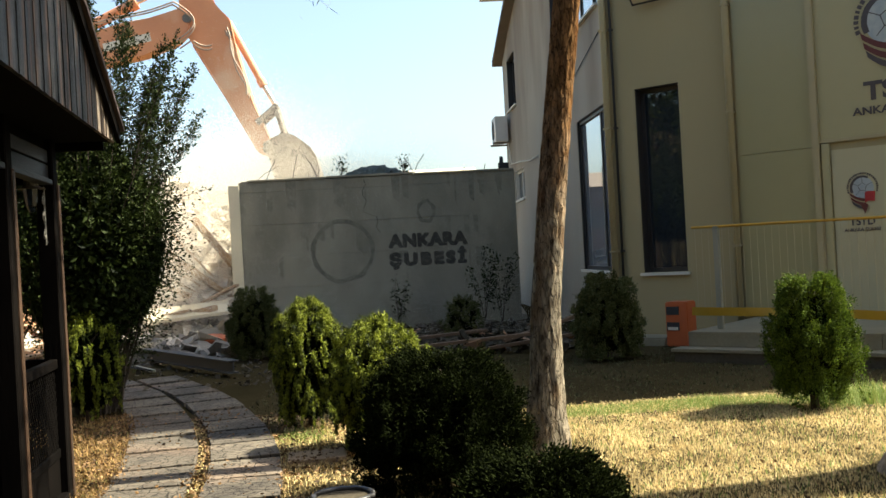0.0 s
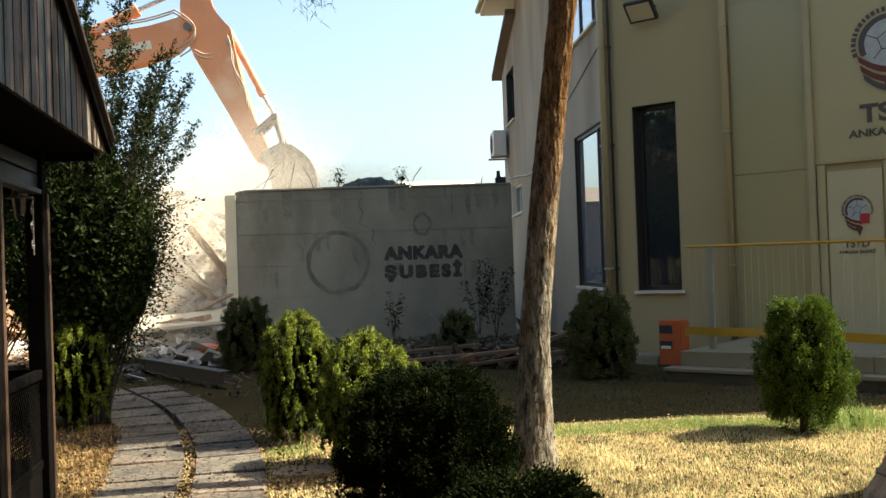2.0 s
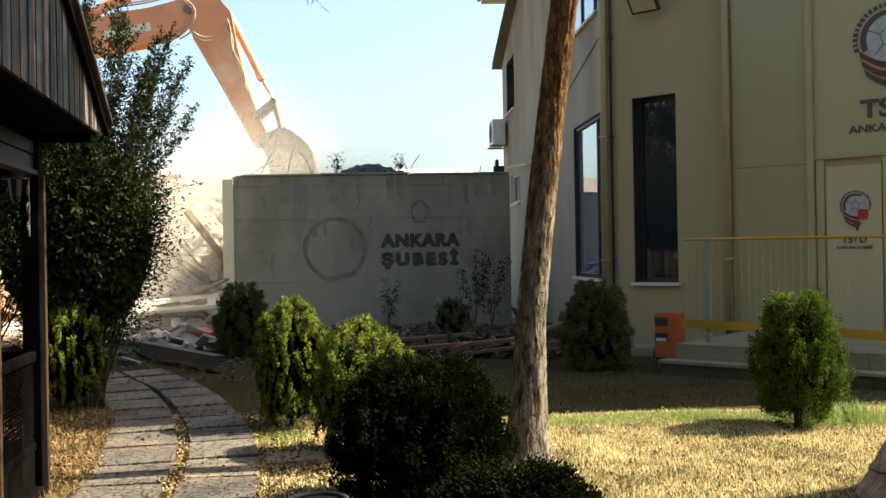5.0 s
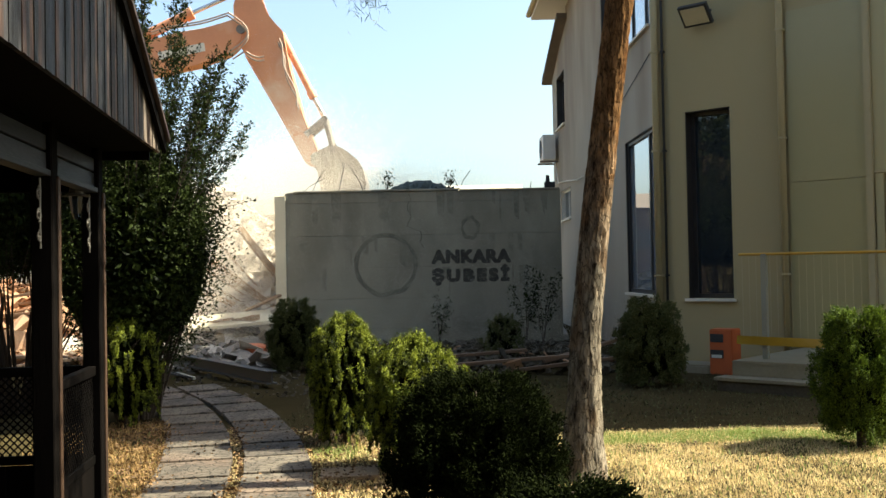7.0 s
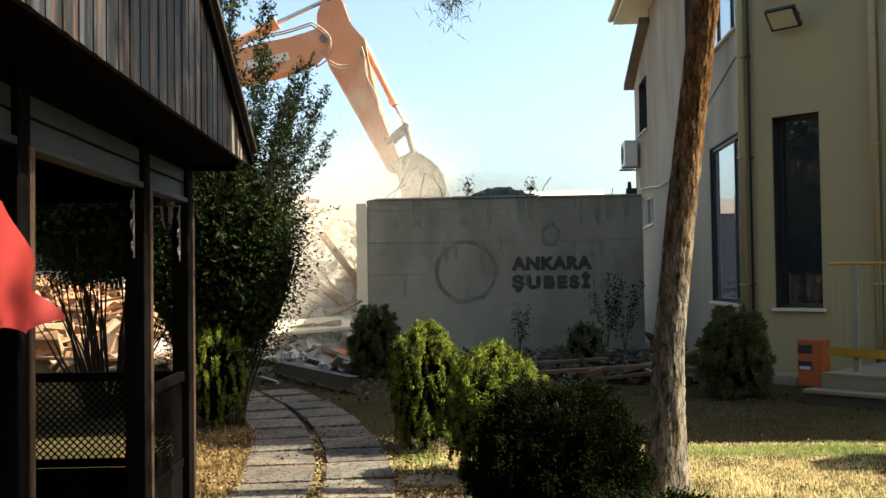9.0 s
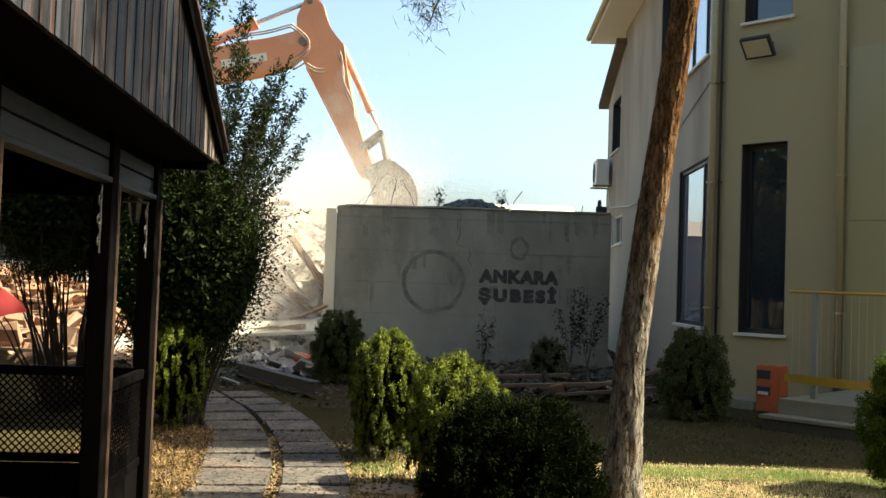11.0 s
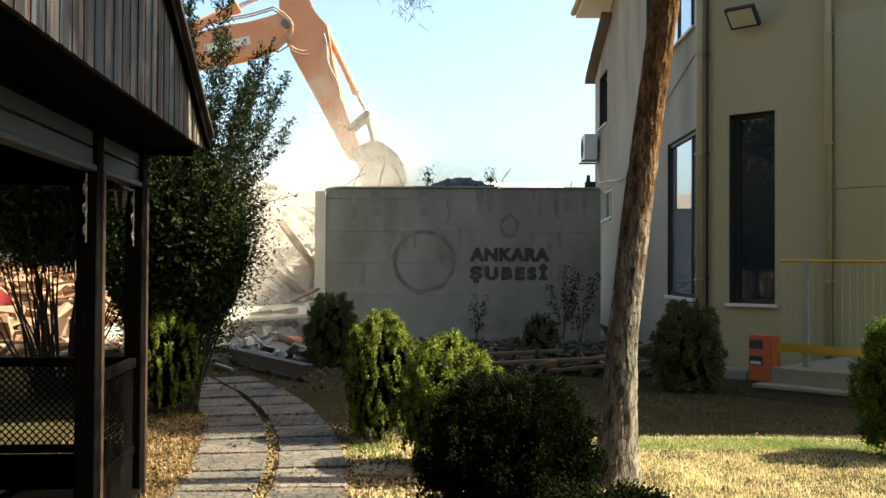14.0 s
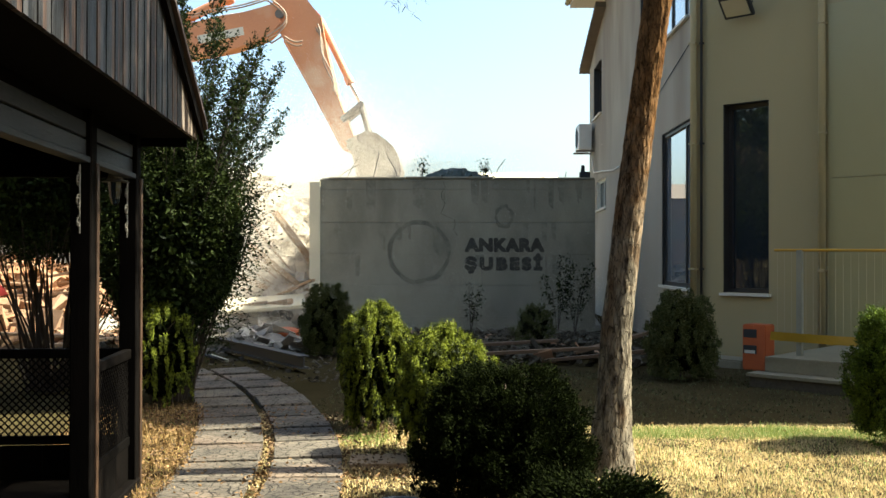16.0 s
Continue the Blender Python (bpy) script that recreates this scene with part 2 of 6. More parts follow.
# dark wood taken to near black, so the gazebo's shade is in the colour
M_dark_wood = material("dark_wood_in_shade", (0.0046, 0.0033, 0.0026), (0.0014, 0.0011, 0.0009), rough=0.8, fine=25, coarse=3, bump=0.3, dist=0.005, stretch=(3, 3, 0.4), objrand=0.3, amount=0.6, spec=0.04)
# grey boards, with a bluish sky sheen put into the colour
M_grey_wood = material("grey_sheen_beam_board", (0.033, 0.034, 0.037), (0.004, 0.0036, 0.0034), spec=0.3, rough=0.5, fine=22, coarse=2.5, bump=0.3, stretch=(0.6, 0.6, 4), objrand=0.3, amount=0.8)
M_roof_felt = material("roof_shingle", (0.085, 0.055, 0.045), (0.045, 0.03, 0.027), rough=0.9, fine=60, coarse=3, bump=0.4)
# dusty orange, paled further: haze in the air is put into the colour
M_orange = material("hazed_orange_paint", (0.60, 0.265, 0.125), (0.49, 0.20, 0.095), rough=0.5, fine=20, coarse=1.2, bump=0.06, amount=0.6, stains=(0.62, 0.42, 0.28), stain_amount=0.85)
M_steel = material("worn_steel", (0.20, 0.175, 0.15), (0.11, 0.095, 0.08), rough=0.6, metal=0.3, fine=22, coarse=2, bump=0.2, amount=0.6, stains=(0.32, 0.27, 0.21), stain_amount=0.6)
M_hose = material("dusty_hose", (0.46, 0.36, 0.28), (0.26, 0.19, 0.14), rough=0.8, bump=0.1)
M_chrome = material("cylinder_rod", (0.6, 0.58, 0.55), (0.5, 0.48, 0.45), rough=0.25, metal=0.9, bump=0)
M_pot = material("glossy_dark_pot", (0.018, 0.017, 0.018), (0.03, 0.028, 0.028), rough=0.4, fine=30, coarse=4, bump=0.05, spec=0.4)
M_rubber = material("black_rubber", (0.025, 0.024, 0.023), (0.04, 0.038, 0.035), rough=0.8, bump=0.2)
M_bin = material("orange_bin_paint", (0.46, 0.105, 0.03), (0.36, 0.08, 0.025), rough=0.5, fine=40, coarse=5, bump=0.08, amount=0.5)
M_black = material("matt_black", (0.02, 0.02, 0.02), (0.03, 0.03, 0.03), rough=0.7, bump=0.1)
M_yellow = material("yellow_paint", (0.46, 0.25, 0.02), (0.38, 0.20, 0.018), rough=0.5, fine=40, coarse=4, bump=0.05, amount=0.5)
M_tape = material("yellow_barrier_tape", (0.46, 0.27, 0.025), (0.38, 0.215, 0.02), rough=0.4, fine=30, coarse=4, bump=0.1, amount=0.5, translucent=0.3)
M_galv = material("galvanised_post", (0.30, 0.29, 0.23), (0.22, 0.21, 0.165), rough=0.6, metal=0.3, bump=0.08)
M_flag = material("red_cloth", (0.29, 0.016, 0.013), (0.21, 0.011, 0.009), rough=0.75, fine=300, coarse=4, bump=0.15, dist=0.002, amount=0.4, translucent=0.22)
M_plastic = material("white_plastic", (0.68, 0.66, 0.60), (0.55, 0.53, 0.48), rough=0.5, fine=30, coarse=3, bump=0.05, amount=0.4)
M_lamp_glass = material("lamp_glass", (0.52, 0.47, 0.33), (0.42, 0.38, 0.26), rough=0.3, fine=60, coarse=6, bump=0.05, amount=0.3)
M_logo_red = material("logo_red", (0.42, 0.03, 0.03), (0.33, 0.025, 0.025), rough=0.5, bump=0, amount=0.2)
M_logo_dark = material("logo_dark", (0.06, 0.05, 0.05), (0.08, 0.06, 0.055), rough=0.5, bump=0, amount=0.2)
M_logo_maroon = material("logo_maroon", (0.13, 0.030, 0.022), (0.10, 0.024, 0.018), rough=0.5, bump=0, amount=0.3)
M_logo_blue = material("logo_grey_blue", (0.30, 0.33, 0.34), (0.42, 0.43, 0.40), rough=0.5, fine=12, coarse=6, bump=0, amount=0.8)
M_tarp = material("crumpled_green_sheet", (0.10, 0.14, 0.13), (0.05, 0.075, 0.075), rough=0.6, fine=20, coarse=3, bump=0.4)
M_stone_brown = material("brown_stone_plate", (0.15, 0.088, 0.046), (0.085, 0.05, 0.028), rough=0.85, fine=40, coarse=3, bump=0.3, objrand=0.2)
# brighter copy of the brown stone, sunlight put into the colour
M_plate_lit = material("sunlit_stone_plate", (0.34, 0.225, 0.125), (0.20, 0.13, 0.07), rough=0.85, fine=40, coarse=3, bump=0.3)
M_door_white = material("door_vinyl", (0.46, 0.40, 0.24), (0.41, 0.355, 0.21), rough=0.5, fine=10, coarse=1, bump=0.02, amount=0.3)
M_dust = material("airborne_dust", (0.80, 0.74, 0.64), (0.70, 0.63, 0.53), rough=1.0, bump=0, island=0.3, amount=0.1, translucent=0.5, spec=0.0)
M_lime_leaf = material("yellow_green_leaves", (0.22, 0.26, 0.04), (0.12, 0.16, 0.03), rough=0.5, island=0.5, bump=0, amount=0.2, translucent=0.4)
M_far = material("far_trees", (0.16, 0.19, 0.15), (0.10, 0.13, 0.10), rough=0.9, bump=0, island=0.4)


# ---- mesh helpers ----
def box(bm, x, y, z, sx, sy, sz, rz=0.0, rx=0.0, ry=0.0, bevel=0.0):
    """A box about its centre, bevelled where asked."""
    m = pose(x, y, z, rx, ry, rz) @ Matrix.Diagonal((sx, sy, sz, 1))
    r = bmesh.ops.create_cube(bm, size=1, matrix=m)
    if bevel:
        edges = {e for v in r["verts"] for e in v.link_edges}
        bmesh.ops.bevel(bm, geom=list(edges), offset=bevel, segments=2, affect="EDGES", profile=0.6)
    return bm


def tube(bm, pts, radii, sides=10, cap=True):
    """A round rod through the points."""
    rings = []
    for i, p in enumerate(pts):
        p = Vector(p)
        a = Vector(pts[max(i - 1, 0)])
        b = Vector(pts[min(i + 1, len(pts) - 1)])
        d = (b - a).normalized()
        u = d.cross(Vector((0.31, 0.95, 0.02)))
        if u.length < 0.05:
            u = d.cross(Vector((1, 0, 0)))
        u.normalize()
        v = d.cross(u)
        r = radii[i] if isinstance(radii, (list, tuple)) else radii
        rings.append([bm.verts.new(p + (u * math.cos(2 * math.pi * k / sides) + v * math.sin(2 * math.pi * k / sides)) * r) for k in range(sides)])
    for a, b in zip(rings, rings[1:]):
        for k in range(sides):
            bm.faces.new((a[k], a[(k + 1) % sides], b[(k + 1) % sides], b[k]))
    if cap:
        bm.faces.new(rings[0][::-1])
        bm.faces.new(rings[-1])
    return bm


def prism(bm, outline, lo, hi, put=lambda a, b, c: (a, b, c)):
    """An outline of (a, b) drawn out from lo to hi along c, placed by put."""
    bot = [bm.verts.new(put(a, b, lo)) for a, b in outline]
    top = [bm.verts.new(put(a, b, hi)) for a, b in outline]
    n = len(outline)
    bm.faces.new(bot[::-1])
    bm.faces.new(top)
    for i in range(n):
        bm.faces.new((bot[i], bot[(i + 1) % n], top[(i + 1) % n], top[i]))
    return bm


def finish(name, bm, mat, smooth=False):
    bmesh.ops.recalc_face_normals(bm, faces=bm.faces)
    me = bpy.data.meshes.new(name)
    bm.to_mesh(me)
    bm.free()
    me.materials.append(mat)
    if smooth:
        me.polygons.foreach_set("use_smooth", [True] * len(me.polygons))
    return new(name, me)


def part(name, bm, mat, parent, label="", smooth=False):
    ob = finish(name, bm, mat, smooth)
    ob.parent = parent
    if label:
        ob["label"] = label
    return ob


def thing(name, label, category, group="", at=None):
    e = new(name)
    e.empty_display_size = 0.1
    if at is not None:
        e.matrix_world = at
    return tagged(e, label, category, group)


def structure(name, bm, mat, label="", smooth=False):
    return tagged(finish(name, bm, mat, smooth), label, kind="structure")


def cloud(name, verts, faces, mat):
    """A mesh from arrays of small pieces."""
    me = bpy.data.meshes.new(name)
    me.from_pydata(np.asarray(verts).tolist(), [], np.asarray(faces).tolist())
    me.materials.append(mat)
    return new(name, me)


def leaf_mesh(name, centres, along, length, width, mat, rng, droop=0.0):
    """Many small folded leaves: centres (n,3), along (n,3) the way each grows."""
    n = len(centres)
    d = along / np.linalg.norm(along, axis=1, keepdims=True)
    q = rng.normal(size=(n, 3))
    s = np.cross(d, q)
    s /= np.linalg.norm(s, axis=1, keepdims=True)
    up = np.cross(s, d)
    L = (length * rng.uniform(0.6, 1.35, n))[:, None]
    W = (width * rng.uniform(0.7, 1.3, n))[:, None]
    a = centres - d * L * 0.5
    b = centres + s * W * 0.5 + up * W * 0.12
    c = centres + d * L * 0.5 - np.array([0, 0, 1]) * L * droop
    e = centres - s * W * 0.5 + up * W * 0.12
    v = np.stack([a, b, c, e], 1).reshape(-1, 3)
    i = np.arange(n)[:, None] * 4
    f = np.concatenate([i + np.array([[0, 1, 2]]), i + np.array([[0, 2, 3]])], 0)
    return cloud(name, v, f, mat)


def rnd(seed):
    return np.random.default_rng(seed)


# ---- ground ----
def height(x, y):
    """Gentle unevenness of the garden soil."""
    return 0.025 * noise.noise(Vector((x * 0.9, y * 0.9, 0.0))) + 0.012 * noise.noise(Vector((x * 3.1, y * 3.1, 4.0)))


bm = bmesh.new()
xs = [-900, -300, -100, -40] + [-16 + 0.4 * i for i in range(66)] + [14, 20, 60, 200, 900]
ys = [-900, -200, -40, -10, -4] + [0.4 * i for i in range(66)] + [28, 34, 45, 80, 250, 2500]
grid = [[bm.verts.new((x, y, (height(x, y) - 0.03) if -16 < x < 11 and -1 < y < 26 else -0.03)) for x in xs] for y in ys]
for j in range(len(ys) - 1):
    for i in range(len(xs) - 1):
        bm.faces.new((grid[j][i], grid[j][i + 1], grid[j + 1][i + 1], grid[j + 1][i]))
structure("ground", bm, M_soil, "dry brown garden soil with thin grass", True)

# ---- oblique entrance facade, side wall, tall wing ----
CX, CY = 3.69, 15.91                  # the corner where side wall and oblique facade meet
CD = Vector((0.731, -0.682, 0))       # along the oblique facade
CN = Vector((-0.682, -0.731, 0))      # out of it


def fac(s, out, z):
    """A place on the oblique facade: metres along it, out of it, and up."""
    return Vector((CX, CY, 0)) + CD * s + CN * out + Vector((0, 0, z))


def fbox(bm, s0, s1, o0, o1, z0, z1, bevel=0.0):
    vs = [bm.verts.new(fac(s, o, z)) for z in (z0, z1) for s, o in ((s0, o0), (s1, o0), (s1, o1), (s0, o1))]
    fs = [bm.faces.new([vs[i] for i in k]) for k in ((0, 3, 2, 1), (4, 5, 6, 7), (0, 1, 5, 4), (1, 2, 6, 5), (2, 3, 7, 6), (3, 0, 4, 7))]
    if bevel:
        bmesh.ops.bevel(bm, geom=list({e for f in fs for e in f.edges}), offset=bevel, segments=2, affect="EDGES")
    return bm


def holed(bm, u0, u1, z0, z1, holes, put):
    """A wall with real openings, made of blocks round the holes; put(bm, u0, u1, z0, z1) adds one block."""
    us = sorted({u0, u1, *[h[0] for h in holes], *[h[1] for h in holes]})
    zs = sorted({z0, z1, *[h[2] for h in holes], *[h[3] for h in holes]})
    for a, b in zip(us, us[1:]):
        run = None
        for c, d in zip(zs, zs[1:]):
            mid = ((a + b) / 2, (c + d) / 2)
            if any(h[0] < mid[0] < h[1] and h[2] < mid[1] < h[3] for h in holes):
                if run:
                    put(bm, a, b, run[0], run[1])
                run = None
            else:
                run = (run[0], d) if run else (c, d)
        if run:
            put(bm, a, b, run[0], run[1])
    return bm


# unseen height, set with the facade's end so its shadow covers the path
TALL = 13.9
front_holes = [(0.52, 1.28, 1.05, 4.0), (0.52, 1.31, 5.92, 8.4)]
bm = bmesh.new()
holed(bm, 0.0, 8.13, 0, TALL, front_holes, lambda b, u0, u1, z0, z1: fbox(b, u0, u1, -0.3, 0, z0, z1))
structure("wall_front", bm, M_tan, "tan rendered facade of a two-storey building, unseen top raised for shade")

side_holes = [(15.97, 18.44, 1.09, 3.88), (16.2, 20.68, 5.58, 7.1), (26.5, 28.1, 5.5, 6.95), (25.7, 27.5, 2.88, 3.7)]
bm = bmesh.new()
holed(bm, CY, 29.03, 0, 7.1, side_holes, lambda b, u0, u1, z0, z1: box(b, CX + 0.15, (u0 + u1) / 2, (z0 + z1) / 2, 0.3, u1 - u0, z1 - z0))
holes_up = [(16.2, 20.68, 7.1, 7.9)]
holed(bm, CY, 25.9, 7.1, 8.6, holes_up, lambda b, u0, u1, z0, z1: box(b, CX + 0.15, (u0 + u1) / 2, (z0 + z1) / 2, 0.3, u1 - u0, z1 - z0))
prism(bm, [(25.9, 7.1), (29.03, 7.1), (25.9, 8.25)], CX, CX + 0.3, lambda a, b, c: (c, a, b))
structure("wall_side", bm, M_render_grey, "grey rendered side wall with soot and damp stains")

bm = bmesh.new()
e = fac(8.13, 0, 0)
prism(bm, [(CX + 0.5, CY + 0.3), (e.x + 0.3, e.y + 0.02), (19, e.y + 2.02), (19, 17), (CX + 0.5, 17)], TALL, TALL + 0.3)
prism(bm, [(e.x, e.y), (19, e.y + 2), (19, e.y + 2.3), (e.x, e.y + 0.3)], 0, TALL)
prism(bm, [(18.7, e.y + 2.3), (19, e.y + 2.3), (19, 29), (18.7, 29)], 0, 8.6)
prism(bm, [(CX, 17), (19, 17), (19, 17.3), (CX, 17.3)], 8.85, TALL)
prism(bm, [(CX + 0.3, 28.73), (18.7, 28.73), (18.7, 29.03), (CX + 0.3, 29.03)], 0, 7.1)
structure("wall_rear", bm, M_tan, "unseen plain walls of a wing, added to shade lawn and path")

# roof over the side wing with pale soffit, and the lower sloping roof beyond it
roof = thing("roof", "hipped roof with pale soffit and dark sloping eaves", "roof")
roof["kind"] = "structure"
bm = bmesh.new()
prism(bm, [(2.92, 17.4), (19, 17.4), (19, 27.3), (2.92, 27.3)], 8.5, 8.62)
part("soffit", bm, M_white, roof)
bm = bmesh.new()
prism(bm, [(2.9, 8.62), (2.9, 8.78), (11, 11.6), (19, 8.78), (19, 8.62)], 17.4, 27.35, lambda a, b, c: (a, c, b))
part("roof_slope", bm, M_roof_felt, roof)
bm = bmesh.new()
tube(bm, [(2.86, 17.4, 8.66), (2.86, 27.4, 8.66)], 0.075, 8)
part("gutter", bm, M_cream, roof)
bm = bmesh.new()
prism(bm, [(25.7, 8.27), (29.35, 7.05), (29.35, 7.2), (25.7, 8.13)], 3.42, 12, lambda a, b, c: (c, a, b))
part("lower_slope", bm, M_fascia, roof, "dark brown sloping eave")


def window(name, label, put, u0, u1, z0, z1, mullions=(), bars=(), pane_mat=M_glass, sill=True, depth=0.2, frame_mat=M_frame):
    """A window set back in its opening: frame, panes between the bars, sill. put(bm, u0, u1, out0, out1, z0, z1)."""
    w = thing(name, label, "window")
    w["kind"] = "structure"
    t = 0.07
    bm = bmesh.new()
    for a, b, c, d in ((u0, u1, z0, z0 + t), (u0, u1, z1 - t, z1), (u0, u0 + t, z0 + t, z1 - t), (u1 - t, u1, z0 + t, z1 - t)):
        put(bm, a, b, -depth - 0.05, -depth + 0.03, c, d)
    for mm in mullions:
        put(bm, mm - 0.03, mm + 0.03, -depth - 0.04, -depth + 0.02, z0 + t, z1 - t)
    for mm in bars:
        put(bm, u0 + t, u1 - t, -depth - 0.04, -depth + 0.015, mm - 0.03, mm + 0.03)
    part("window_frame", bm, frame_mat, w)
    us = [u0 + t, *mullions, u1 - t]
    zs = [z0 + t, *bars, z1 - t]
    for a, b in zip(us, us[1:]):
        for c, d in zip(zs, zs[1:]):
            bm = bmesh.new()
            put(bm, a, b, -depth - 0.02, -depth - 0.01, c, d)
            part("pane", bm, pane_mat, w)
    bm = bmesh.new()
    for a, b, c, d in ((u0, u1, z1 - 0.012, z1 - 0.002), (u0 + 0.002, u0 + 0.012, z0, z1 - 0.012), (u1 - 0.012, u1 - 0.002, z0, z1 - 0.012)):
        put(bm, a, b, -depth + 0.032, -0.012, c, d)
    part("lining", bm, frame_mat, w)
    if sill:
        bm = bmesh.new()
        put(bm, u0 - 0.04, u1 + 0.04, -0.1, 0.06, z0 - 0.045, z0 - 0.002)
        part("window_sill", bm, M_white, w)
    return w


def put_front(bm, u0, u1, o0, o1, z0, z1):
    fbox(bm, u0, u1, o0, o1, z0, z1)


def put_side(bm, u0, u1, o0, o1, z0, z1):
    box(bm, CX - (o0 + o1) / 2, (u0 + u1) / 2, (z0 + z1) / 2, o1 - o0, u1 - u0, z1 - z0)


window("window_1", "tall dark glazed window in a tan facade", put_front, 0.52, 1.28, 1.05, 4.0, bars=())
window("window_2", "upper dark window in a tan facade", put_front, 0.52, 1.31, 5.92, 8.4)
window("window_3", "large dark-framed window reflecting the sky", put_side, 15.97, 18.44, 1.09, 3.88, mullions=(16.7,), pane_mat=M_film, depth=0.08)
window("window_4", "large upper window reflecting blue sky", put_side, 16.2, 20.68, 5.58, 7.9, mullions=(17.3, 18.4, 19.5), pane_mat=M_film)
window("window_5", "narrow upper window in the grey side wall", put_side, 26.5, 28.1, 5.5, 6.95, mullions=(27.3,))
window("window_6", "small low window with pale sill", put_side, 25.7, 27.5, 2.88, 3.7, mullions=(26.6,), frame_mat=M_white, depth=0.1)

# downpipes on the facade
for s, r, mat, lab in ((0.05, 0.055, M_cream, "cream downpipe at the corner of the building"), (0.17, 0.020, M_black, "thin dark conduit beside a downpipe"), (2.13, 0.05, M_cream, "cream downpipe on the tan facade")):
    bm = bmesh.new()
    tube(bm, [fac(s, r + 0.03, 0.02), fac(s, r + 0.03, 11.5)], r, 12)
    p = tagged(finish("downpipe", bm, mat, True), lab, "pipe")
    for z in (1.4, 3.4, 5.0):
        bm = bmesh.new()
        fbox(bm, s - r - 0.006, s + r + 0.006, 0.0, 2 * r + 0.036, z, z + 0.03, 0.003)
        part("bracket", bm, mat, p)

# smooth cladding panel and sign wall beside the entrance
bm = bmesh.new()
fbox(bm, 2.2, 3.30, 0.004, 0.03, 0.36, 2.748, 0.003)
fbox(bm, 2.2, 3.30, 0.004, 0.03, 2.755, 5.28, 0.003)
structure("cladding", bm, M_panel, "smooth greenish tan cladding panel", False)
bm = bmesh.new()
fbox(bm, 3.30, 3.40, 0.004, 0.07, 0.36, 8.0, 0.01)
fbox(bm, 3.40, 6.2, 0.004, 0.045, 2.80, 2.84)
structure("trim", bm, M_cream, "pale vertical trim beside the sign wall", False)
bm = bmesh.new()
fbox(bm, 3.405, 6.2, 0.004, 0.02, 2.845, 6.5)
structure("sign_wall", bm, M_sign, "pale tan sign wall", False)

# ---- panelled wall with the lettering ----
WY = 21.0
bm = bmesh.new()
box(bm, -0.145, WY + 0.155, 1.62, 5.87, 0.3, 3.24)
structure("wall_panelled", bm, M_concrete, "dark grey concrete panel wall with faded lettering")
wall = bpy.data.objects["wall_panelled"]
for i, (z0, z1) in enumerate(((0.0, 0.33), (0.34, 0.985), (0.995, 1.65), (1.66, 2.325), (2.335, 3.03), (3.04, 3.25))):
    bm = bmesh.new()
    box(bm, -0.15, WY - 0.013, (z0 + z1) / 2, 5.88, 0.036, z1 - z0 + 0.003, bevel=0.005)
    part("panel", bm, M_concrete, wall)
# pale pier: the light on the wall's end strip is put into its colour
bm = bmesh.new()
box(bm, -3.19, WY + 0.12, 1.6, 0.23, 0.36, 3.2, bevel=0.01)
part("end_pier", bm, M_pale_concrete, wall, "rendered end pier, its lit face put into pale colour")
bm = bmesh.new()
for x0, x1, dz in ((-2.9, -1.25, 0.0), (-1.24, 0.62, 0.012), (0.63, 2.77, -0.008)):
    box(bm, (x0 + x1) / 2, WY + 0.12, 3.275 + dz, x1 - x0, 0.36, 0.045, bevel=0.01)
part("coping", bm, M_concrete, wall, "thin uneven grey coping")
wall2 = bmesh.new()
box(wall2, -3.15, WY + 2.6, 1.2, 0.25, 4.6, 2.4)
structure("wall_return", wall2, M_pale_concrete, "broken return wall of the demolished building")


def lettering(name, words, x, z, size, mat, place, width=None, parent=None, kern=1.0, fat=0.0, bold=0.0):
    """Words in the built-in font, turned into a mesh. place(u, z) puts the text's own plane into the world. bold thickens the strokes."""
    cu = bpy.data.curves.new(name, "FONT")
    cu.body = words
    cu.size = size
    cu.extrude = 0.003
    cu.offset = fat
    cu.space_character = kern
    tmp = bpy.data.objects.new(name, cu)
    me = bpy.data.meshes.new_from_object(tmp)
    bpy.data.objects.remove(tmp)
    co = np.array([v.co[:] for v in me.vertices])
    co[:, 0] -= co[:, 0].min()
    k = (width / co[:, 0].max()) if width else 1.0
    steps = [(bold * math.cos(a), bold * math.sin(a)) for a in [math.pi * i / 4 for i in range(8)]] if bold else [(0.0, 0.0)]
    verts, faces = [], []
    for i, (dx, dz) in enumerate(steps):
        n0 = len(verts)
        verts += [place(x + c[0] * k + dx, z + c[1] + dz, c[2] + 0.004 + 0.0003 * i) for c in co]
        faces += [[n0 + q for q in p.vertices] for p in me.polygons]
    bpy.data.meshes.remove(me)
    me = bpy.data.meshes.new(name)
    me.from_pydata(verts, [], faces)
    me.materials.append(mat)
    ob = new(name, me)
    if parent:
        ob.parent = parent
    return ob


def on_wall(u, z, o):
    return Vector((u, WY - 0.031 - o, z))


tagged(lettering("wall_lettering", "ANKARA", 0.03, 1.73, 0.355, M_letters, on_wall, 1.66, None, 1.10, 0.008, bold=0.021), "dark raised letters on the panel wall", "lettering", "wall lettering")
tagged(lettering("wall_lettering", "ŞUBESİ", 0.03, 1.335, 0.335, M_letters, on_wall, 1.62, None, 1.35, 0.008, bold=0.022), "dark raised letters on the panel wall", "lettering", "wall lettering")


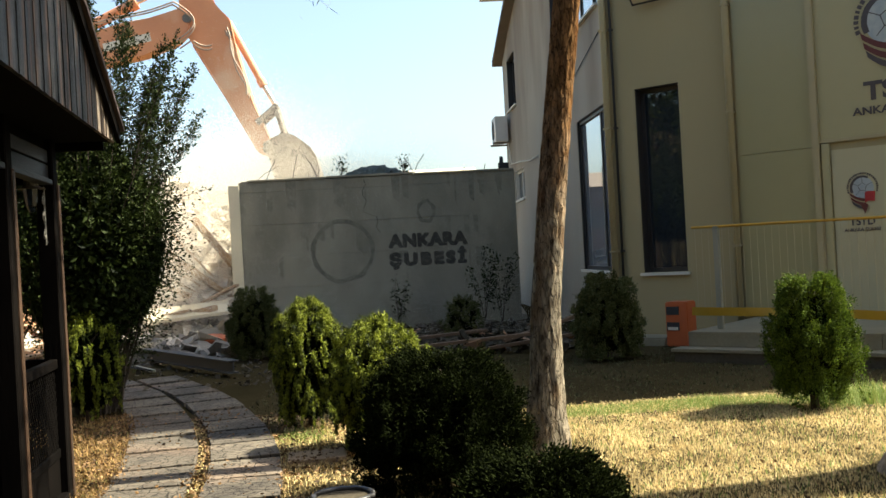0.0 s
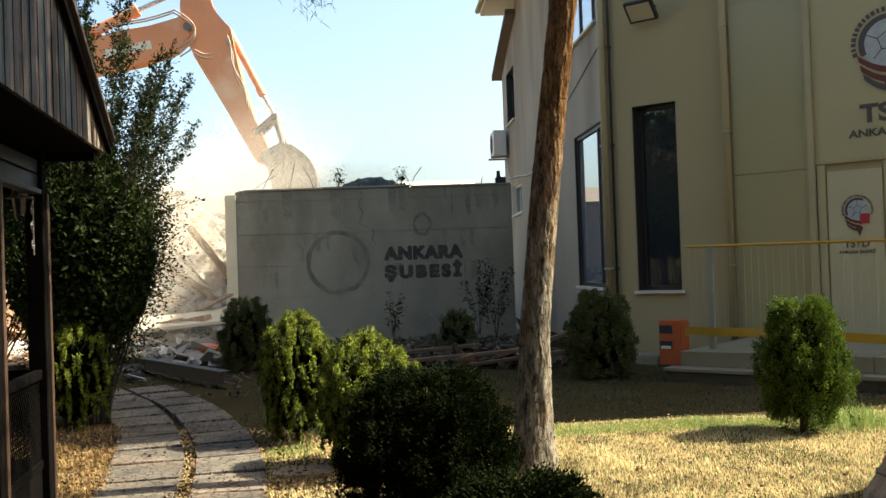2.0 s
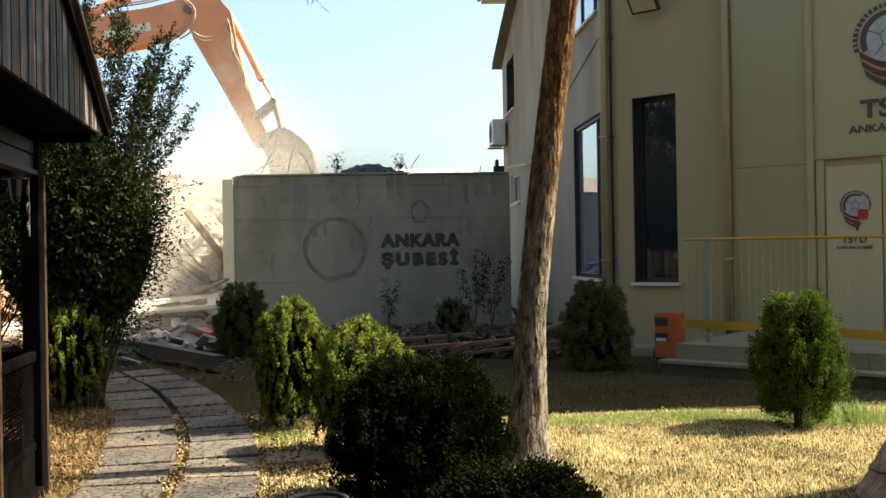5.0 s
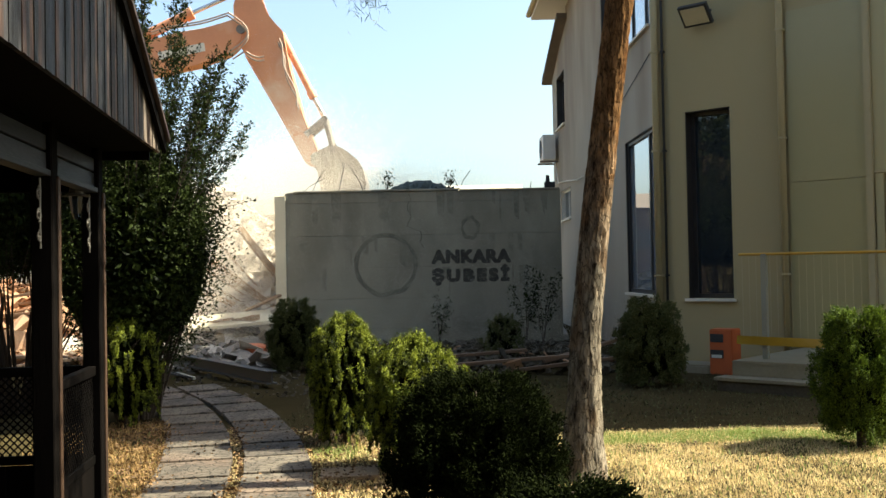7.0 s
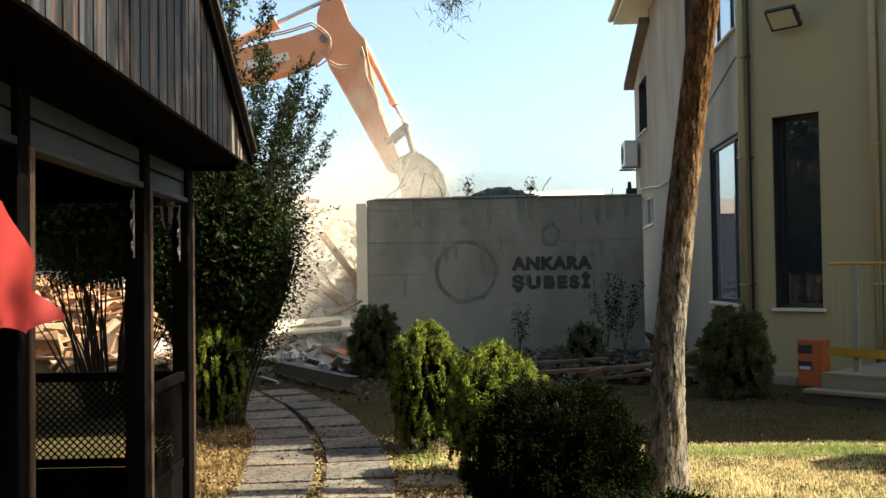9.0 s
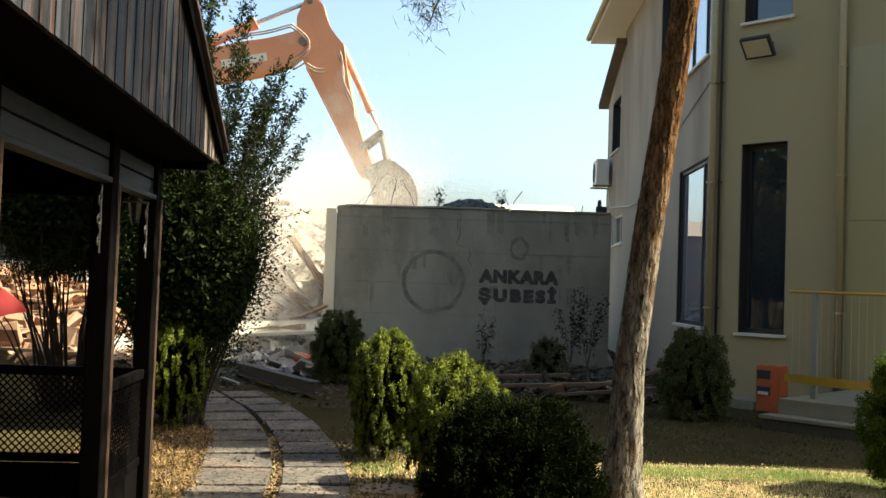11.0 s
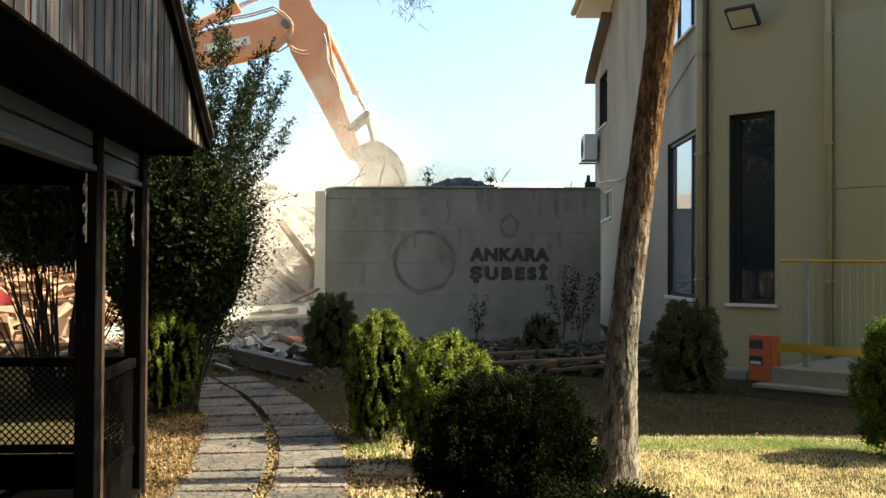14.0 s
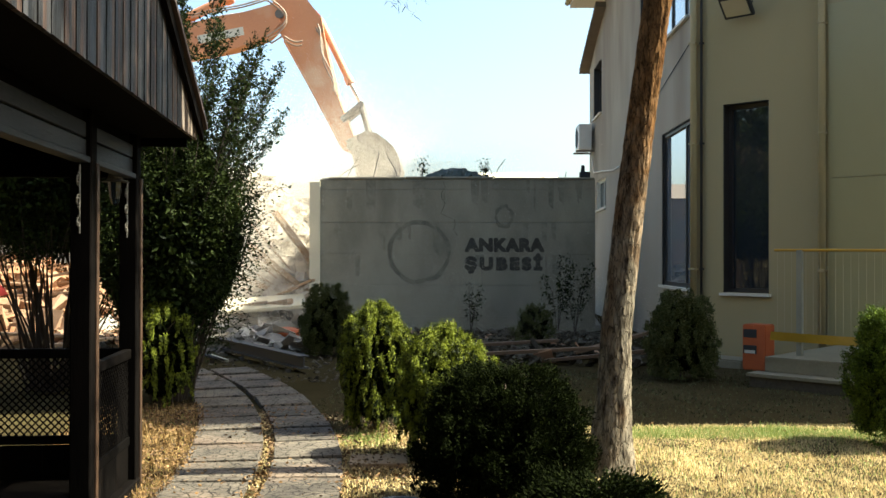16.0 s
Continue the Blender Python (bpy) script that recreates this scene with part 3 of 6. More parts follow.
def ring(bm, cx, cz, r0, r1, n=64, squash=1.0, wob=0.02, seed=0):
    a = []
    for i in range(n):
        t = 2 * math.pi * i / n
        w = wob * noise.noise(Vector((math.cos(t) * 2, math.sin(t) * 2, seed)))
        a.append([bm.verts.new(on_wall(cx + (r + w * (1 if r == r1 else -1)) * math.cos(t), cz + (r + w) * squash * math.sin(t), 0.003)) for r in (r0, r1)])
    for i in range(n):
        j = (i + 1) % n
        bm.faces.new((a[i][0], a[j][0], a[j][1], a[i][1]))


bm = bmesh.new()
ring(bm, -0.96, 1.70, 0.585, 0.68, wob=0.04)
tagged(finish("emblem_mark", bm, M_ghost), "faint round stain where an emblem hung", "stain")
bm = bmesh.new()
ring(bm, 0.85, 2.46, 0.14, 0.2, squash=1.25, wob=0.05, seed=3)
tagged(finish("emblem_mark", bm, M_ghost), "faint small oval stain on the wall", "stain")
bm = bmesh.new()
pts = [(-0.45 + 0.05 * math.sin(i * 1.9) + 0.03 * i * (i > 6), 3.2 - 0.115 * i) for i in range(11)]
for (x0, z0), (x1, z1) in zip(pts, pts[1:]):
    q = [bm.verts.new(on_wall(x, z, 0.0025)) for x, z in ((x0 - 0.006, z0), (x0 + 0.006, z0), (x1 + 0.006, z1), (x1 - 0.006, z1))]
    bm.faces.new(q)
tagged(finish("wall_crack", bm, M_letters), "dark crack running down the wall", "crack")
rng = rnd(41)
bm = bmesh.new()
for k in range(34):
    x, z1, ln, w = rng.uniform(-3.0, 2.7), rng.choice([3.24, 2.32, 1.64, 3.24]), rng.uniform(0.2, 0.7), rng.uniform(0.015, 0.10)
    q = [bm.verts.new(on_wall(xx, zz, 0.0015 + 0.00004 * k)) for xx, zz in ((x - w, z1), (x + w, z1), (x + w * 0.75, z1 - ln), (x - w * 0.8, z1 - ln * 0.85))]
    bm.faces.new(q)
tagged(finish("damp_streaks", bm, M_streak), "dark damp streaks down the panels", "stain", kind="stuff")

# ---- gazebo ----
GO = Vector((-2.33, 6.92, 0))
GV = Vector((-0.11, 0.994, 0)).normalized()
GU = Vector((-GV.y, GV.x, 0))


def gz(u, v, z):
    """A place in the gazebo: u inwards from its open side, v along that side, z up."""
    return GO + GU * u + GV * v + Vector((0, 0, z))


def gbox(bm, u0, u1, v0, v1, z0, z1, bevel=0.0):
    vs = [bm.verts.new(gz(u, v, z)) for z in (z0, z1) for u, v in ((u0, v0), (u1, v0), (u1, v1), (u0, v1))]
    fs = [bm.faces.new([vs[i] for i in k]) for k in ((0, 3, 2, 1), (4, 5, 6, 7), (0, 1, 5, 4), (1, 2, 6, 5), (2, 3, 7, 6), (3, 0, 4, 7))]
    if bevel:
        bmesh.ops.bevel(bm, geom=list({e for f in fs for e in f.edges}), offset=bevel, segments=1, affect="EDGES")
    return bm


gazebo = thing("gazebo", "dark wooden garden gazebo with boarded gable and lattice panels", "gazebo")
DEEP, LONG = 3.6, 4.2
posts_v = (0.0, -1.17, -3.05, -LONG)
for u in (0.0, DEEP):
    for v in posts_v:
        bm = bmesh.new()
        gbox(bm, u - 0.06, u + 0.06, v - 0.075, v + 0.05, 0, 2.5, 0.008)
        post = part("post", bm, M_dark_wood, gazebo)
        # a brown strip paints the sunlit edge of each near-black post
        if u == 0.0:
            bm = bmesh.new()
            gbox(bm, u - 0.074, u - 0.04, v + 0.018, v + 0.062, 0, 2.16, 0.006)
            part("edge_strip", bm, M_lit_edge, post, "brown strip painting the post's sunlit edge")
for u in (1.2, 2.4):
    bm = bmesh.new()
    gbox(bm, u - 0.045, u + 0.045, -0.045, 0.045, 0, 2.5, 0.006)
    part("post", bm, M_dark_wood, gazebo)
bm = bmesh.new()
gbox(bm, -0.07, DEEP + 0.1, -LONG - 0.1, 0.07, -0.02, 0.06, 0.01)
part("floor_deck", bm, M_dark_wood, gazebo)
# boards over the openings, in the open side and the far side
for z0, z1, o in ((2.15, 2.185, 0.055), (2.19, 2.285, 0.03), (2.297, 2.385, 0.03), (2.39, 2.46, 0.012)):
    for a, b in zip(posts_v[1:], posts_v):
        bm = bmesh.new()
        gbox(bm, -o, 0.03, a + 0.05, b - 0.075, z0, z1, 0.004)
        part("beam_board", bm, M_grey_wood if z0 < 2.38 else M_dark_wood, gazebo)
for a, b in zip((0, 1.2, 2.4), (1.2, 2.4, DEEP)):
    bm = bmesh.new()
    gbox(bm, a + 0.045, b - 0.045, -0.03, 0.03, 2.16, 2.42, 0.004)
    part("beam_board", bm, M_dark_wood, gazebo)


def lattice(u0, v0, du, dv, length, parent):
    bm = bmesh.new()
    step, w = 0.052, 0.0065
    z0, z1 = 0.36, 0.90
    h = z1 - z0
    n = int((length + h) / step)
    for sgn, off in ((1, 0.004), (-1, -0.004)):
        for i in range(n):
            a = -h + i * step
            p = [(max(a, 0.045), None), (min(a + h, length - 0.045), None)]
            s0, s1 = p[0][0], p[1][0]
            if s1 - s0 < 0.03:
                continue
            q0, q1 = z0 + (s0 - a), z0 + (s1 - a)
            if sgn < 0:
                q0, q1 = z1 - (s0 - a), z1 - (s1 - a)
            nu, nv = -dv, du
            vs = [bm.verts.new(gz(u0 + du * s + nu * (off + o), v0 + dv * s + nv * (off + o), z + dz)) for s, z in ((s0, q0), (s1, q1)) for o in (-0.003, 0.003) for dz in (-w, w)]
            for k in ((0, 1, 5, 4), (2, 6, 7, 3), (1, 3, 7, 5), (0, 4, 6, 2)):
                bm.faces.new([vs[j] for j in k])
    return part("lattice_panel", bm, M_dark_wood, parent, "fine crossed wooden lattice")


def lattice_panel(put, length, parent):
    """Rails, a crossed lattice between them and a boarded foot; put(bm, along0, along1, z0, z1, thick) and bar(bm, a, b)."""
    for z0, z1, th in ((0.90, 0.965, 0.05), (0.30, 0.36, 0.035)):
        bm = bmesh.new()
        put(bm, 0.045, length - 0.045, z0, z1, th)
        part("rail", bm, M_dark_wood, parent)
    for k in range(max(2, int(length / 0.3))):
        w = (length - 0.1) / max(2, int(length / 0.3))
        bm = bmesh.new()
        put(bm, 0.03 + k * (w + 0.005) + 0.0008, 0.03 + (k + 1) * (w + 0.005) - 0.0008, 0.06, 0.295, 0.014)
        part("foot_board", bm, M_dark_wood, parent)


def put_uv(u0, v0, du, dv):
    def put(bm, a, b, z0, z1, th):
        if du:
            gbox(bm, u0 + a, u0 + b, v0 - th / 2, v0 + th / 2, z0, z1, 0.004)
        else:
            gbox(bm, u0 - th / 2, u0 + th / 2, v0 + a, v0 + b, z0, z1, 0.004)
    return put


for u0, v0, du, dv, ln in ((0, -1.17, 0, 1, 1.17), (0, 0, 1, 0, 1.2), (1.2, 0, 1, 0, 1.2), (2.4, 0, 1, 0, 1.2), (DEEP, -1.17, 0, 1, 1.17), (DEEP, -3.05, 0, 1, 1.88)):
    lattice_panel(put_uv(u0, v0, du, dv), ln, lattice(u0, v0, du, dv, ln, gazebo))

# boarded inner and near sides, out of view, added to darken the inside
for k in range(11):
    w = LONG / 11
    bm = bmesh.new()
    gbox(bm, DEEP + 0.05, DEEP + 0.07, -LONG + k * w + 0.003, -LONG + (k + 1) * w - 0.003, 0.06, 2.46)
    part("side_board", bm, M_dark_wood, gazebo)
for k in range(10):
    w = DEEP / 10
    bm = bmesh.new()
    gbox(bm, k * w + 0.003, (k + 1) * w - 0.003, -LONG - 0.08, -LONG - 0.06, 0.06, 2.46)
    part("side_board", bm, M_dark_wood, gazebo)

# wrought-iron scrolls beside the post heads
for v, sg in ((0.0, -1), (-1.17, 1), (-1.17, -1), (-3.05, 1)):
    bm = bmesh.new()
    edge = v + (0.065 if sg > 0 else -0.09)
    for z0, r, turn in ((2.05, 0.042, 1), (1.93, 0.042, -1), (1.81, 0.034, 1)):
        pts = []
        for i in range(15):
            t = i / 14
            rad = r * (1 - 0.62 * t)
            ang = turn * (math.pi * 0.5 + t * 3.3 * math.pi)
            pts.append(gz(0.0, edge + sg * (0.035 + rad * math.cos(ang)), z0 + rad * math.sin(ang)))
        tube(bm, pts, 0.0055, 5)
    tube(bm, [gz(0, edge + sg * 0.004, 2.14), gz(0, edge + sg * 0.004, 1.74)], 0.006, 5)
    part("scroll_bracket", bm, M_iron, gazebo, "wrought-iron scroll bracket")

# boarded gable over the open side, roof slopes, rake boards
GE, GN, GZ, GP = 0.2, -LONG - 0.4, 2.52, 0.464
GM = (GE + GN) / 2


def rake(v):
    return GZ + GP * (min(GE - v, v - GN))


w = 0.054
k = 0
v = GE - 0.03
while v - w > GN + 0.02:
    a, b = v - w + 0.0025, v - 0.0025
    bm = bmesh.new()
    d = 0.002 * ((k * 7) % 3)
    low = GZ - 0.066
    vs = [bm.verts.new(gz(-0.42 + o, vv, z)) for o in (-0.012 - d, 0.012) for vv, z in ((a, low), (b, low), (b, rake(b)), (a, rake(a)))]
    for q in ((0, 1, 2, 3), (7, 6, 5, 4), (0, 4, 5, 1), (1, 5, 6, 2), (2, 6, 7, 3), (3, 7, 4, 0)):
        bm.faces.new([vs[i] for i in q])
    part("gable_board", bm, M_board_lit if k < 12 else (M_board_black, M_board, M_board_brown, M_board, M_board_black, M_board_black, M_board_brown)[(k * k + 3 * k // 2) % 7], gazebo)
    v -= w
    k += 1
bm = bmesh.new()
for s0, s1 in ((GE + 0.015, GM), (GM, GN - 0.015)):
    vs = [bm.verts.new(gz(u, vv, GZ + GP * (min(GE - vv, vv - GN)) + dz)) for u in (-0.5, DEEP + 0.5) for vv in (s0, s1) for dz in (0.02, 0.06)]
    for q in ((0, 2, 3, 1), (4, 5, 7, 6), (0, 1, 5, 4), (2, 6, 7, 3), (1, 3, 7, 5), (0, 4, 6, 2)):
        bm.faces.new([vs[i] for i in q])
part("roof_covering", bm, M_roof_felt, gazebo, "dark roof covering")
for s0, s1 in ((GE - 0.01, GM), (GM, GN + 0.01)):
    bm = bmesh.new()
    vs = [bm.verts.new(gz(u, vv, GZ + GP * (min(GE - vv, vv - GN)) + dz)) for u in (-0.475, -0.445) for vv in (s0, s1) for dz in (-0.075, 0.018)]
    for q in ((0, 2, 3, 1), (4, 5, 7, 6), (0, 1, 5, 4), (2, 6, 7, 3), (1, 3, 7, 5), (0, 4, 6, 2)):
        bm.faces.new([vs[i] for i in q])
    part("rake_board", bm, M_dark_wood, gazebo)
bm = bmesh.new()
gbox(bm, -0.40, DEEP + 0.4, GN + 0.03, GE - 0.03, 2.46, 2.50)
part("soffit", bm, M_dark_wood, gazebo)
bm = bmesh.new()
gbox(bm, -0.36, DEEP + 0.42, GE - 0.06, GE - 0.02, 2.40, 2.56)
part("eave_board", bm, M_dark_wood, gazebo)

# red flag hung from the gazebo's post
flag = thing("flag", "red cloth flag hanging from a gazebo post", "flag")
bm = bmesh.new()
nu_, nv_ = 22, 16
gr = []
for i in range(nu_ + 1):
    row = []
    for j in range(nv_ + 1):
        a, b = i / nu_, j / nv_
        vv = -3.6 + a * (0.46 + 0.08 * b)
        zz = (1.90 - 0.36 * a ** 1.2) * (1 - b) + (1.43 + 0.01 * a) * b + 0.02 * math.sin(a * 7 + b)
        row.append(bm.verts.new(gz(-0.17 + 0.05 * math.sin(a * 9 + b * 2) * a, vv, zz)))
    gr.append(row)
for i in range(nu_):
    for j in range(nv_):
        bm.faces.new((gr[i][j], gr[i + 1][j], gr[i + 1][j + 1], gr[i][j + 1]))
f = part("cloth", bm, M_flag, flag, smooth=True)
bm = bmesh.new()
tube(bm, [gz(-0.09, -3.61, 1.2), gz(-0.09, -3.61, 2.5)], 0.012, 8)
part("pole", bm, M_dark_wood, flag)

# ---- paving ----


def path_mid(y):
    """x of the joint between the two columns of slabs."""
    t = y - 7.0
    return -1.43 - 0.10 * t - 0.0315 * t * t


paving = thing("garden_path", "garden path of two columns of grey paving slabs", "path")
paving["kind"] = "structure"
rng = rnd(5)
for col in (0, 1):
    y = 4.3 + 0.15 * col
    while y < 13.4:
        ln = 0.62
        yc = y + ln / 2
        dx = path_mid(yc + 0.3) - path_mid(yc - 0.3)
        ang = math.degrees(math.atan2(-dx, 0.6)) * 1.0
        off = -0.37 if col == 0 else 0.31
        bm = bmesh.new()
        box(bm, path_mid(yc) + off, yc, -0.028 + rng.uniform(-0.008, 0.008), 0.59 if col == 0 else 0.54, ln, 0.09, rz=ang + rng.uniform(-1.5, 1.5), rx=rng.uniform(-0.6, 0.6), ry=rng.uniform(-0.6, 0.6), bevel=0.008)
        part("slab", bm, M_slab, paving)
        y += ln + 0.065

# ---- pine trunk beside the lawn ----
pine = thing("pine_tree", "tall leaning pine with flaking orange bark and pale foot", "tree")
prof = ((-0.06, 1.12, 0.215), (0.06, 1.145, 0.185), (0.25, 1.15, 0.158), (0.6, 1.165, 0.132), (1.03, 1.18, 0.119), (1.9, 1.275, 0.114), (2.76, 1.383, 0.110), (3.63, 1.50, 0.108), (5.0, 1.70, 0.10), (7.0, 1.95, 0.09), (9.5, 2.2, 0.06), (11.5, 2.3, 0.02))


def trunk_mesh(prof, y0, sides=72, seg=0.03, fine_to=4.3):
    """A trunk with plates of bark and furrows between them; coarser above the height that shows."""
    bm = bmesh.new()
    rings = []
    z = prof[0][0]
    while z < prof[-1][0]:
        for (z0, x0, r0), (z1, x1, r1) in zip(prof, prof[1:]):
            if z0 <= z <= z1:
                t = (z - z0) / (z1 - z0)
                x, r = x0 + (x1 - x0) * t, r0 + (r1 - r0) * t
        ringv = []
        for k in range(sides):
            a = 2 * math.pi * k / sides
            ca, sa = math.cos(a), math.sin(a)
            rr = r * (1 + 0.05 * noise.noise(Vector((ca * 1.6, sa * 1.6, z * 1.2))))
            if z < fine_to:
                w = 0.25 * noise.noise(Vector((ca * 3, sa * 3, z * 5 + 7)))
                d = noise.voronoi(Vector((ca * 4.2 + w, sa * 4.2 + w, z * 2.1)))[0]
                gap = max(0.0, 1 - (d[1] - d[0]) / 0.22)
                rr += -0.009 * gap + 0.006 * noise.noise(Vector((ca * 9, sa * 9, z * 14)))
            ringv.append(bm.verts.new((x + rr * ca, y0 + rr * sa, z)))
        rings.append(ringv)
        z += seg if z < fine_to else 0.25
    for a, b in zip(rings, rings[1:]):
        for k in range(sides):
            bm.faces.new((a[k], a[(k + 1) % sides], b[(k + 1) % sides], b[k]))
    bm.faces.new(rings[0][::-1])
    bm.faces.new(rings[-1])
    return bm


part("trunk", trunk_mesh(prof, 7.63), M_bark, pine, smooth=True)


def shading_crown(parent, x, y, z0, z1, radius, seed, n_limbs=16, per=420):
    rng = rnd(seed)
    bm = bmesh.new()
    cs, al = [], []
    for i in range(n_limbs):
        z = z0 + (z1 - z0) * (i + 0.5) / n_limbs
        a = i * 2.4 + rng.uniform(-0.4, 0.4)
        ln = radius * (1 - 0.55 * (z - z0) / (z1 - z0)) * rng.uniform(0.7, 1.1)
        tip = Vector((x + ln * math.cos(a), y + ln * math.sin(a), z + 0.15 * ln))
        mid = Vector((x + 0.5 * ln * math.cos(a), y + 0.5 * ln * math.sin(a), z + 0.2 * ln))
        tube(bm, [(x, y, z), mid, tip], [0.05, 0.03, 0.008], 6)
        t = rng.uniform(0.25, 1.0, per) ** 0.7
        base = np.array([x, y, z]) * (1 - t)[:, None] + np.array(tip) * t[:, None]
        off = rng.normal(size=(per, 3)) * np.array([0.22, 0.22, 0.13])
        cs.append(base + off)
        al.append(off + rng.normal(size=(per, 3)) * 0.15 + np.array([math.cos(a), math.sin(a), 0.2]) * 0.15)
    part("limb", bm, M_twig, parent)
    ob = leaf_mesh("crown", np.concatenate(cs), np.concatenate(al), 0.22, 0.035, M_needle, rng)
    ob.parent = parent


# crown out of view, set where it shades the gazebo's gable
shading_crown(pine, 2.0, 7.0, 6.3, 11.4, 1.7, 11)

pine2 = thing("pine_tree", "pine at the edge of the dry lawn with strapped trunk", "tree")
prof2 = ((-0.06, 3.70, 0.66), (0.1, 3.71, 0.57), (0.45, 3.73, 0.40), (1.0, 3.76, 0.28), (2.0, 3.82, 0.21), (4.0, 4.0, 0.16), (7.0, 4.2, 0.11), (10.0, 4.3, 0.03))
part("trunk", trunk_mesh(prof2, 6.1), M_bark_pale, pine2, smooth=True)
bm = bmesh.new()
tube(bm, [(3.71 + 0.56 * math.cos(a), 6.1 + 0.56 * math.sin(a), 0.15 + 0.03 * math.sin(a * 2)) for a in [2 * math.pi * i / 20 for i in range(21)]], 0.008, 6)
part("strap", bm, M_black, pine2)
# unseen crown, moved off its trunk to shade junipers but not the first pine
shading_crown(pine2, 3.75, 5.0, 5.0, 9.6, 1.35, 12, 18)

# sprig of needles hanging into view, on a limb of the first pine
rng = rnd(3)
sprig = thing("pine_branch", "drooping pine branch tip with dark needles", "branch")
bm = bmesh.new()
tube(bm, [(1.75, 7.63, 5.4), (0.6, 7.4, 4.7), (-0.25, 7.05, 3.95), (-0.4, 7.0, 3.5)], [0.04, 0.025, 0.012, 0.004], 6)
part("limb", bm, M_twig, sprig)
cs = np.array([-0.40, 7.0, 3.62]) + rng.normal(size=(420, 3)) * np.array([0.09, 0.09, 0.11])
o = leaf_mesh("needles", cs, rng.normal(size=(420, 3)) * 0.6 + np.array([0.1, 0, -0.7]), 0.10, 0.006, M_needle, rng)
o.parent = sprig


# ---- shrubs ----
def conifer(name, label, x, y, w, h, mat, seed, n=9000, lean=(0, 0), hang=0.5, group="conifer shrubs", clumps=120, flat=1.0, spray=0.042, dome=False, egg=False, skirt=0.58):
    """A garden conifer: stem and twigs, then small sprays in hanging strands or upright plumes, over a near-black heart
    that paints the inner shade.
    """
    t = thing(name, label, "shrub", group)
    rng = rnd(seed)
    bm = bmesh.new()
    tube(bm, [(x, y, -0.05), (x + lean[0] * 0.3, y, h * 0.4), (x + lean[0], y + lean[1], h * 0.85)], [0.04, 0.03, 0.008], 7)
    for k in range(9):
        a, z = rng.uniform(0, 6.28), h * rng.uniform(0.15, 0.7)
        tube(bm, [(x, y, z), (x + 0.36 * w * math.cos(a), y + 0.36 * w * math.sin(a), z + 0.12 * h)], [0.014, 0.004], 5)
    part("stem", bm, M_twig, t)

    def girth(z):
        """Half width at height z: full below, rounded off at the top, drawn in at the foot."""
        q = z / h
        if egg:
            return 0.5 * w * math.sqrt(max(0.0, 1 - (max(0.0, q - 0.34) / 0.64) ** 2)) * min(1.0, skirt + 1.4 * q)
        top = math.sqrt(max(0.0, 1 - max(0.0, (q - 0.52) / 0.48) ** 2)) if dome else math.sqrt(max(0.0, 1 - max(0.0, (q - 0.30) / 0.68) ** 2)) ** 1.25
        foot = min(1.0, (0.66 if dome else 0.62) + (0.6 if dome else 1.2) * q)
        return 0.5 * w * top * foot

    cs, als = [], []
    per = max(8, n // clumps)
    for k in range(clumps):
        a = rng.uniform(0, 6.283)
        z = h * (0.04 + (0.90 if hang > 0.5 else 0.78) * rng.random() ** 0.9)
        bulge = 1.0 + 0.16 * noise.noise(Vector((math.cos(a) * 1.7, math.sin(a) * 1.7, z * 2.2 + seed)))
        if dome:
            z = h * (0.12 + 0.87 * rng.random() ** 0.75)
        r = girth(z * (1.0 if hang > 0.5 else 1.10)) * rng.uniform(0.66 if dome else 0.72, 1.04) * bulge
        if egg:
            z = h * (0.02 + 0.90 * rng.random() ** 0.9)
            r = girth(z) * rng.uniform(0.7, 1.04) * bulge
        if dome and z > 0.9 * h:
            r *= rng.random() ** 0.5
        p = np.array([x + r * math.cos(a) + lean[0] * z / h, y + r * math.sin(a) * flat + lean[1] * z / h, z])
        out = np.array([math.cos(a), math.sin(a) * flat, 0.0])
        if rng.random() < hang:
            ln = h * (rng.uniform(0.08, 0.2) if dome else rng.uniform(0.10, 0.30))
            d = out * (0.08 if dome else 0.25) + np.array([0, 0, -1.0]) + rng.normal(size=3) * (0.14 if dome else 0.0)
        else:
            ln = h * (rng.uniform(0.05, 0.10) if egg else rng.uniform(0.07, 0.17))
            d = out * 0.55 + np.array([0, 0, 1.0]) + rng.normal(size=3) * 0.15
        d /= np.linalg.norm(d)
        s = rng.uniform(0, 1, (per, 1))
        thick = (0.018 if dome else 0.032 if d[2] < 0 else 0.042) * (0.6 + 0.5 * w) * (1.15 - 0.75 * s)
        c = p + d * ln * s + rng.normal(size=(per, 3)) * thick * np.array([0.75, 0.75, 0.8])
        cs.append(c)
        als.append(d * 0.7 + out * 0.35 + rng.normal(size=(per, 3)) * 0.42)
    c = np.concatenate(cs)
    c[:, 2] = np.maximum(c[:, 2], 0.03)
    ob = leaf_mesh("foliage", c, np.concatenate(als), spray, spray * 0.42, mat, rng)
    ob.parent = t
    # core in the darkest sprays: shade between the strands is put into colour
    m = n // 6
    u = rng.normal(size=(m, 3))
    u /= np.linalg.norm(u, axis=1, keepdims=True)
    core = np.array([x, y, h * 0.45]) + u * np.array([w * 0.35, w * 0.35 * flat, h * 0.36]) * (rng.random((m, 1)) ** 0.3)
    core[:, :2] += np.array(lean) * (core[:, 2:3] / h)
    ob = leaf_mesh("inner_foliage", core, u + rng.normal(size=(m, 3)) * 0.4, 0.09, 0.05, M_thuja_shade, rng)
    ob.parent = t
    return t


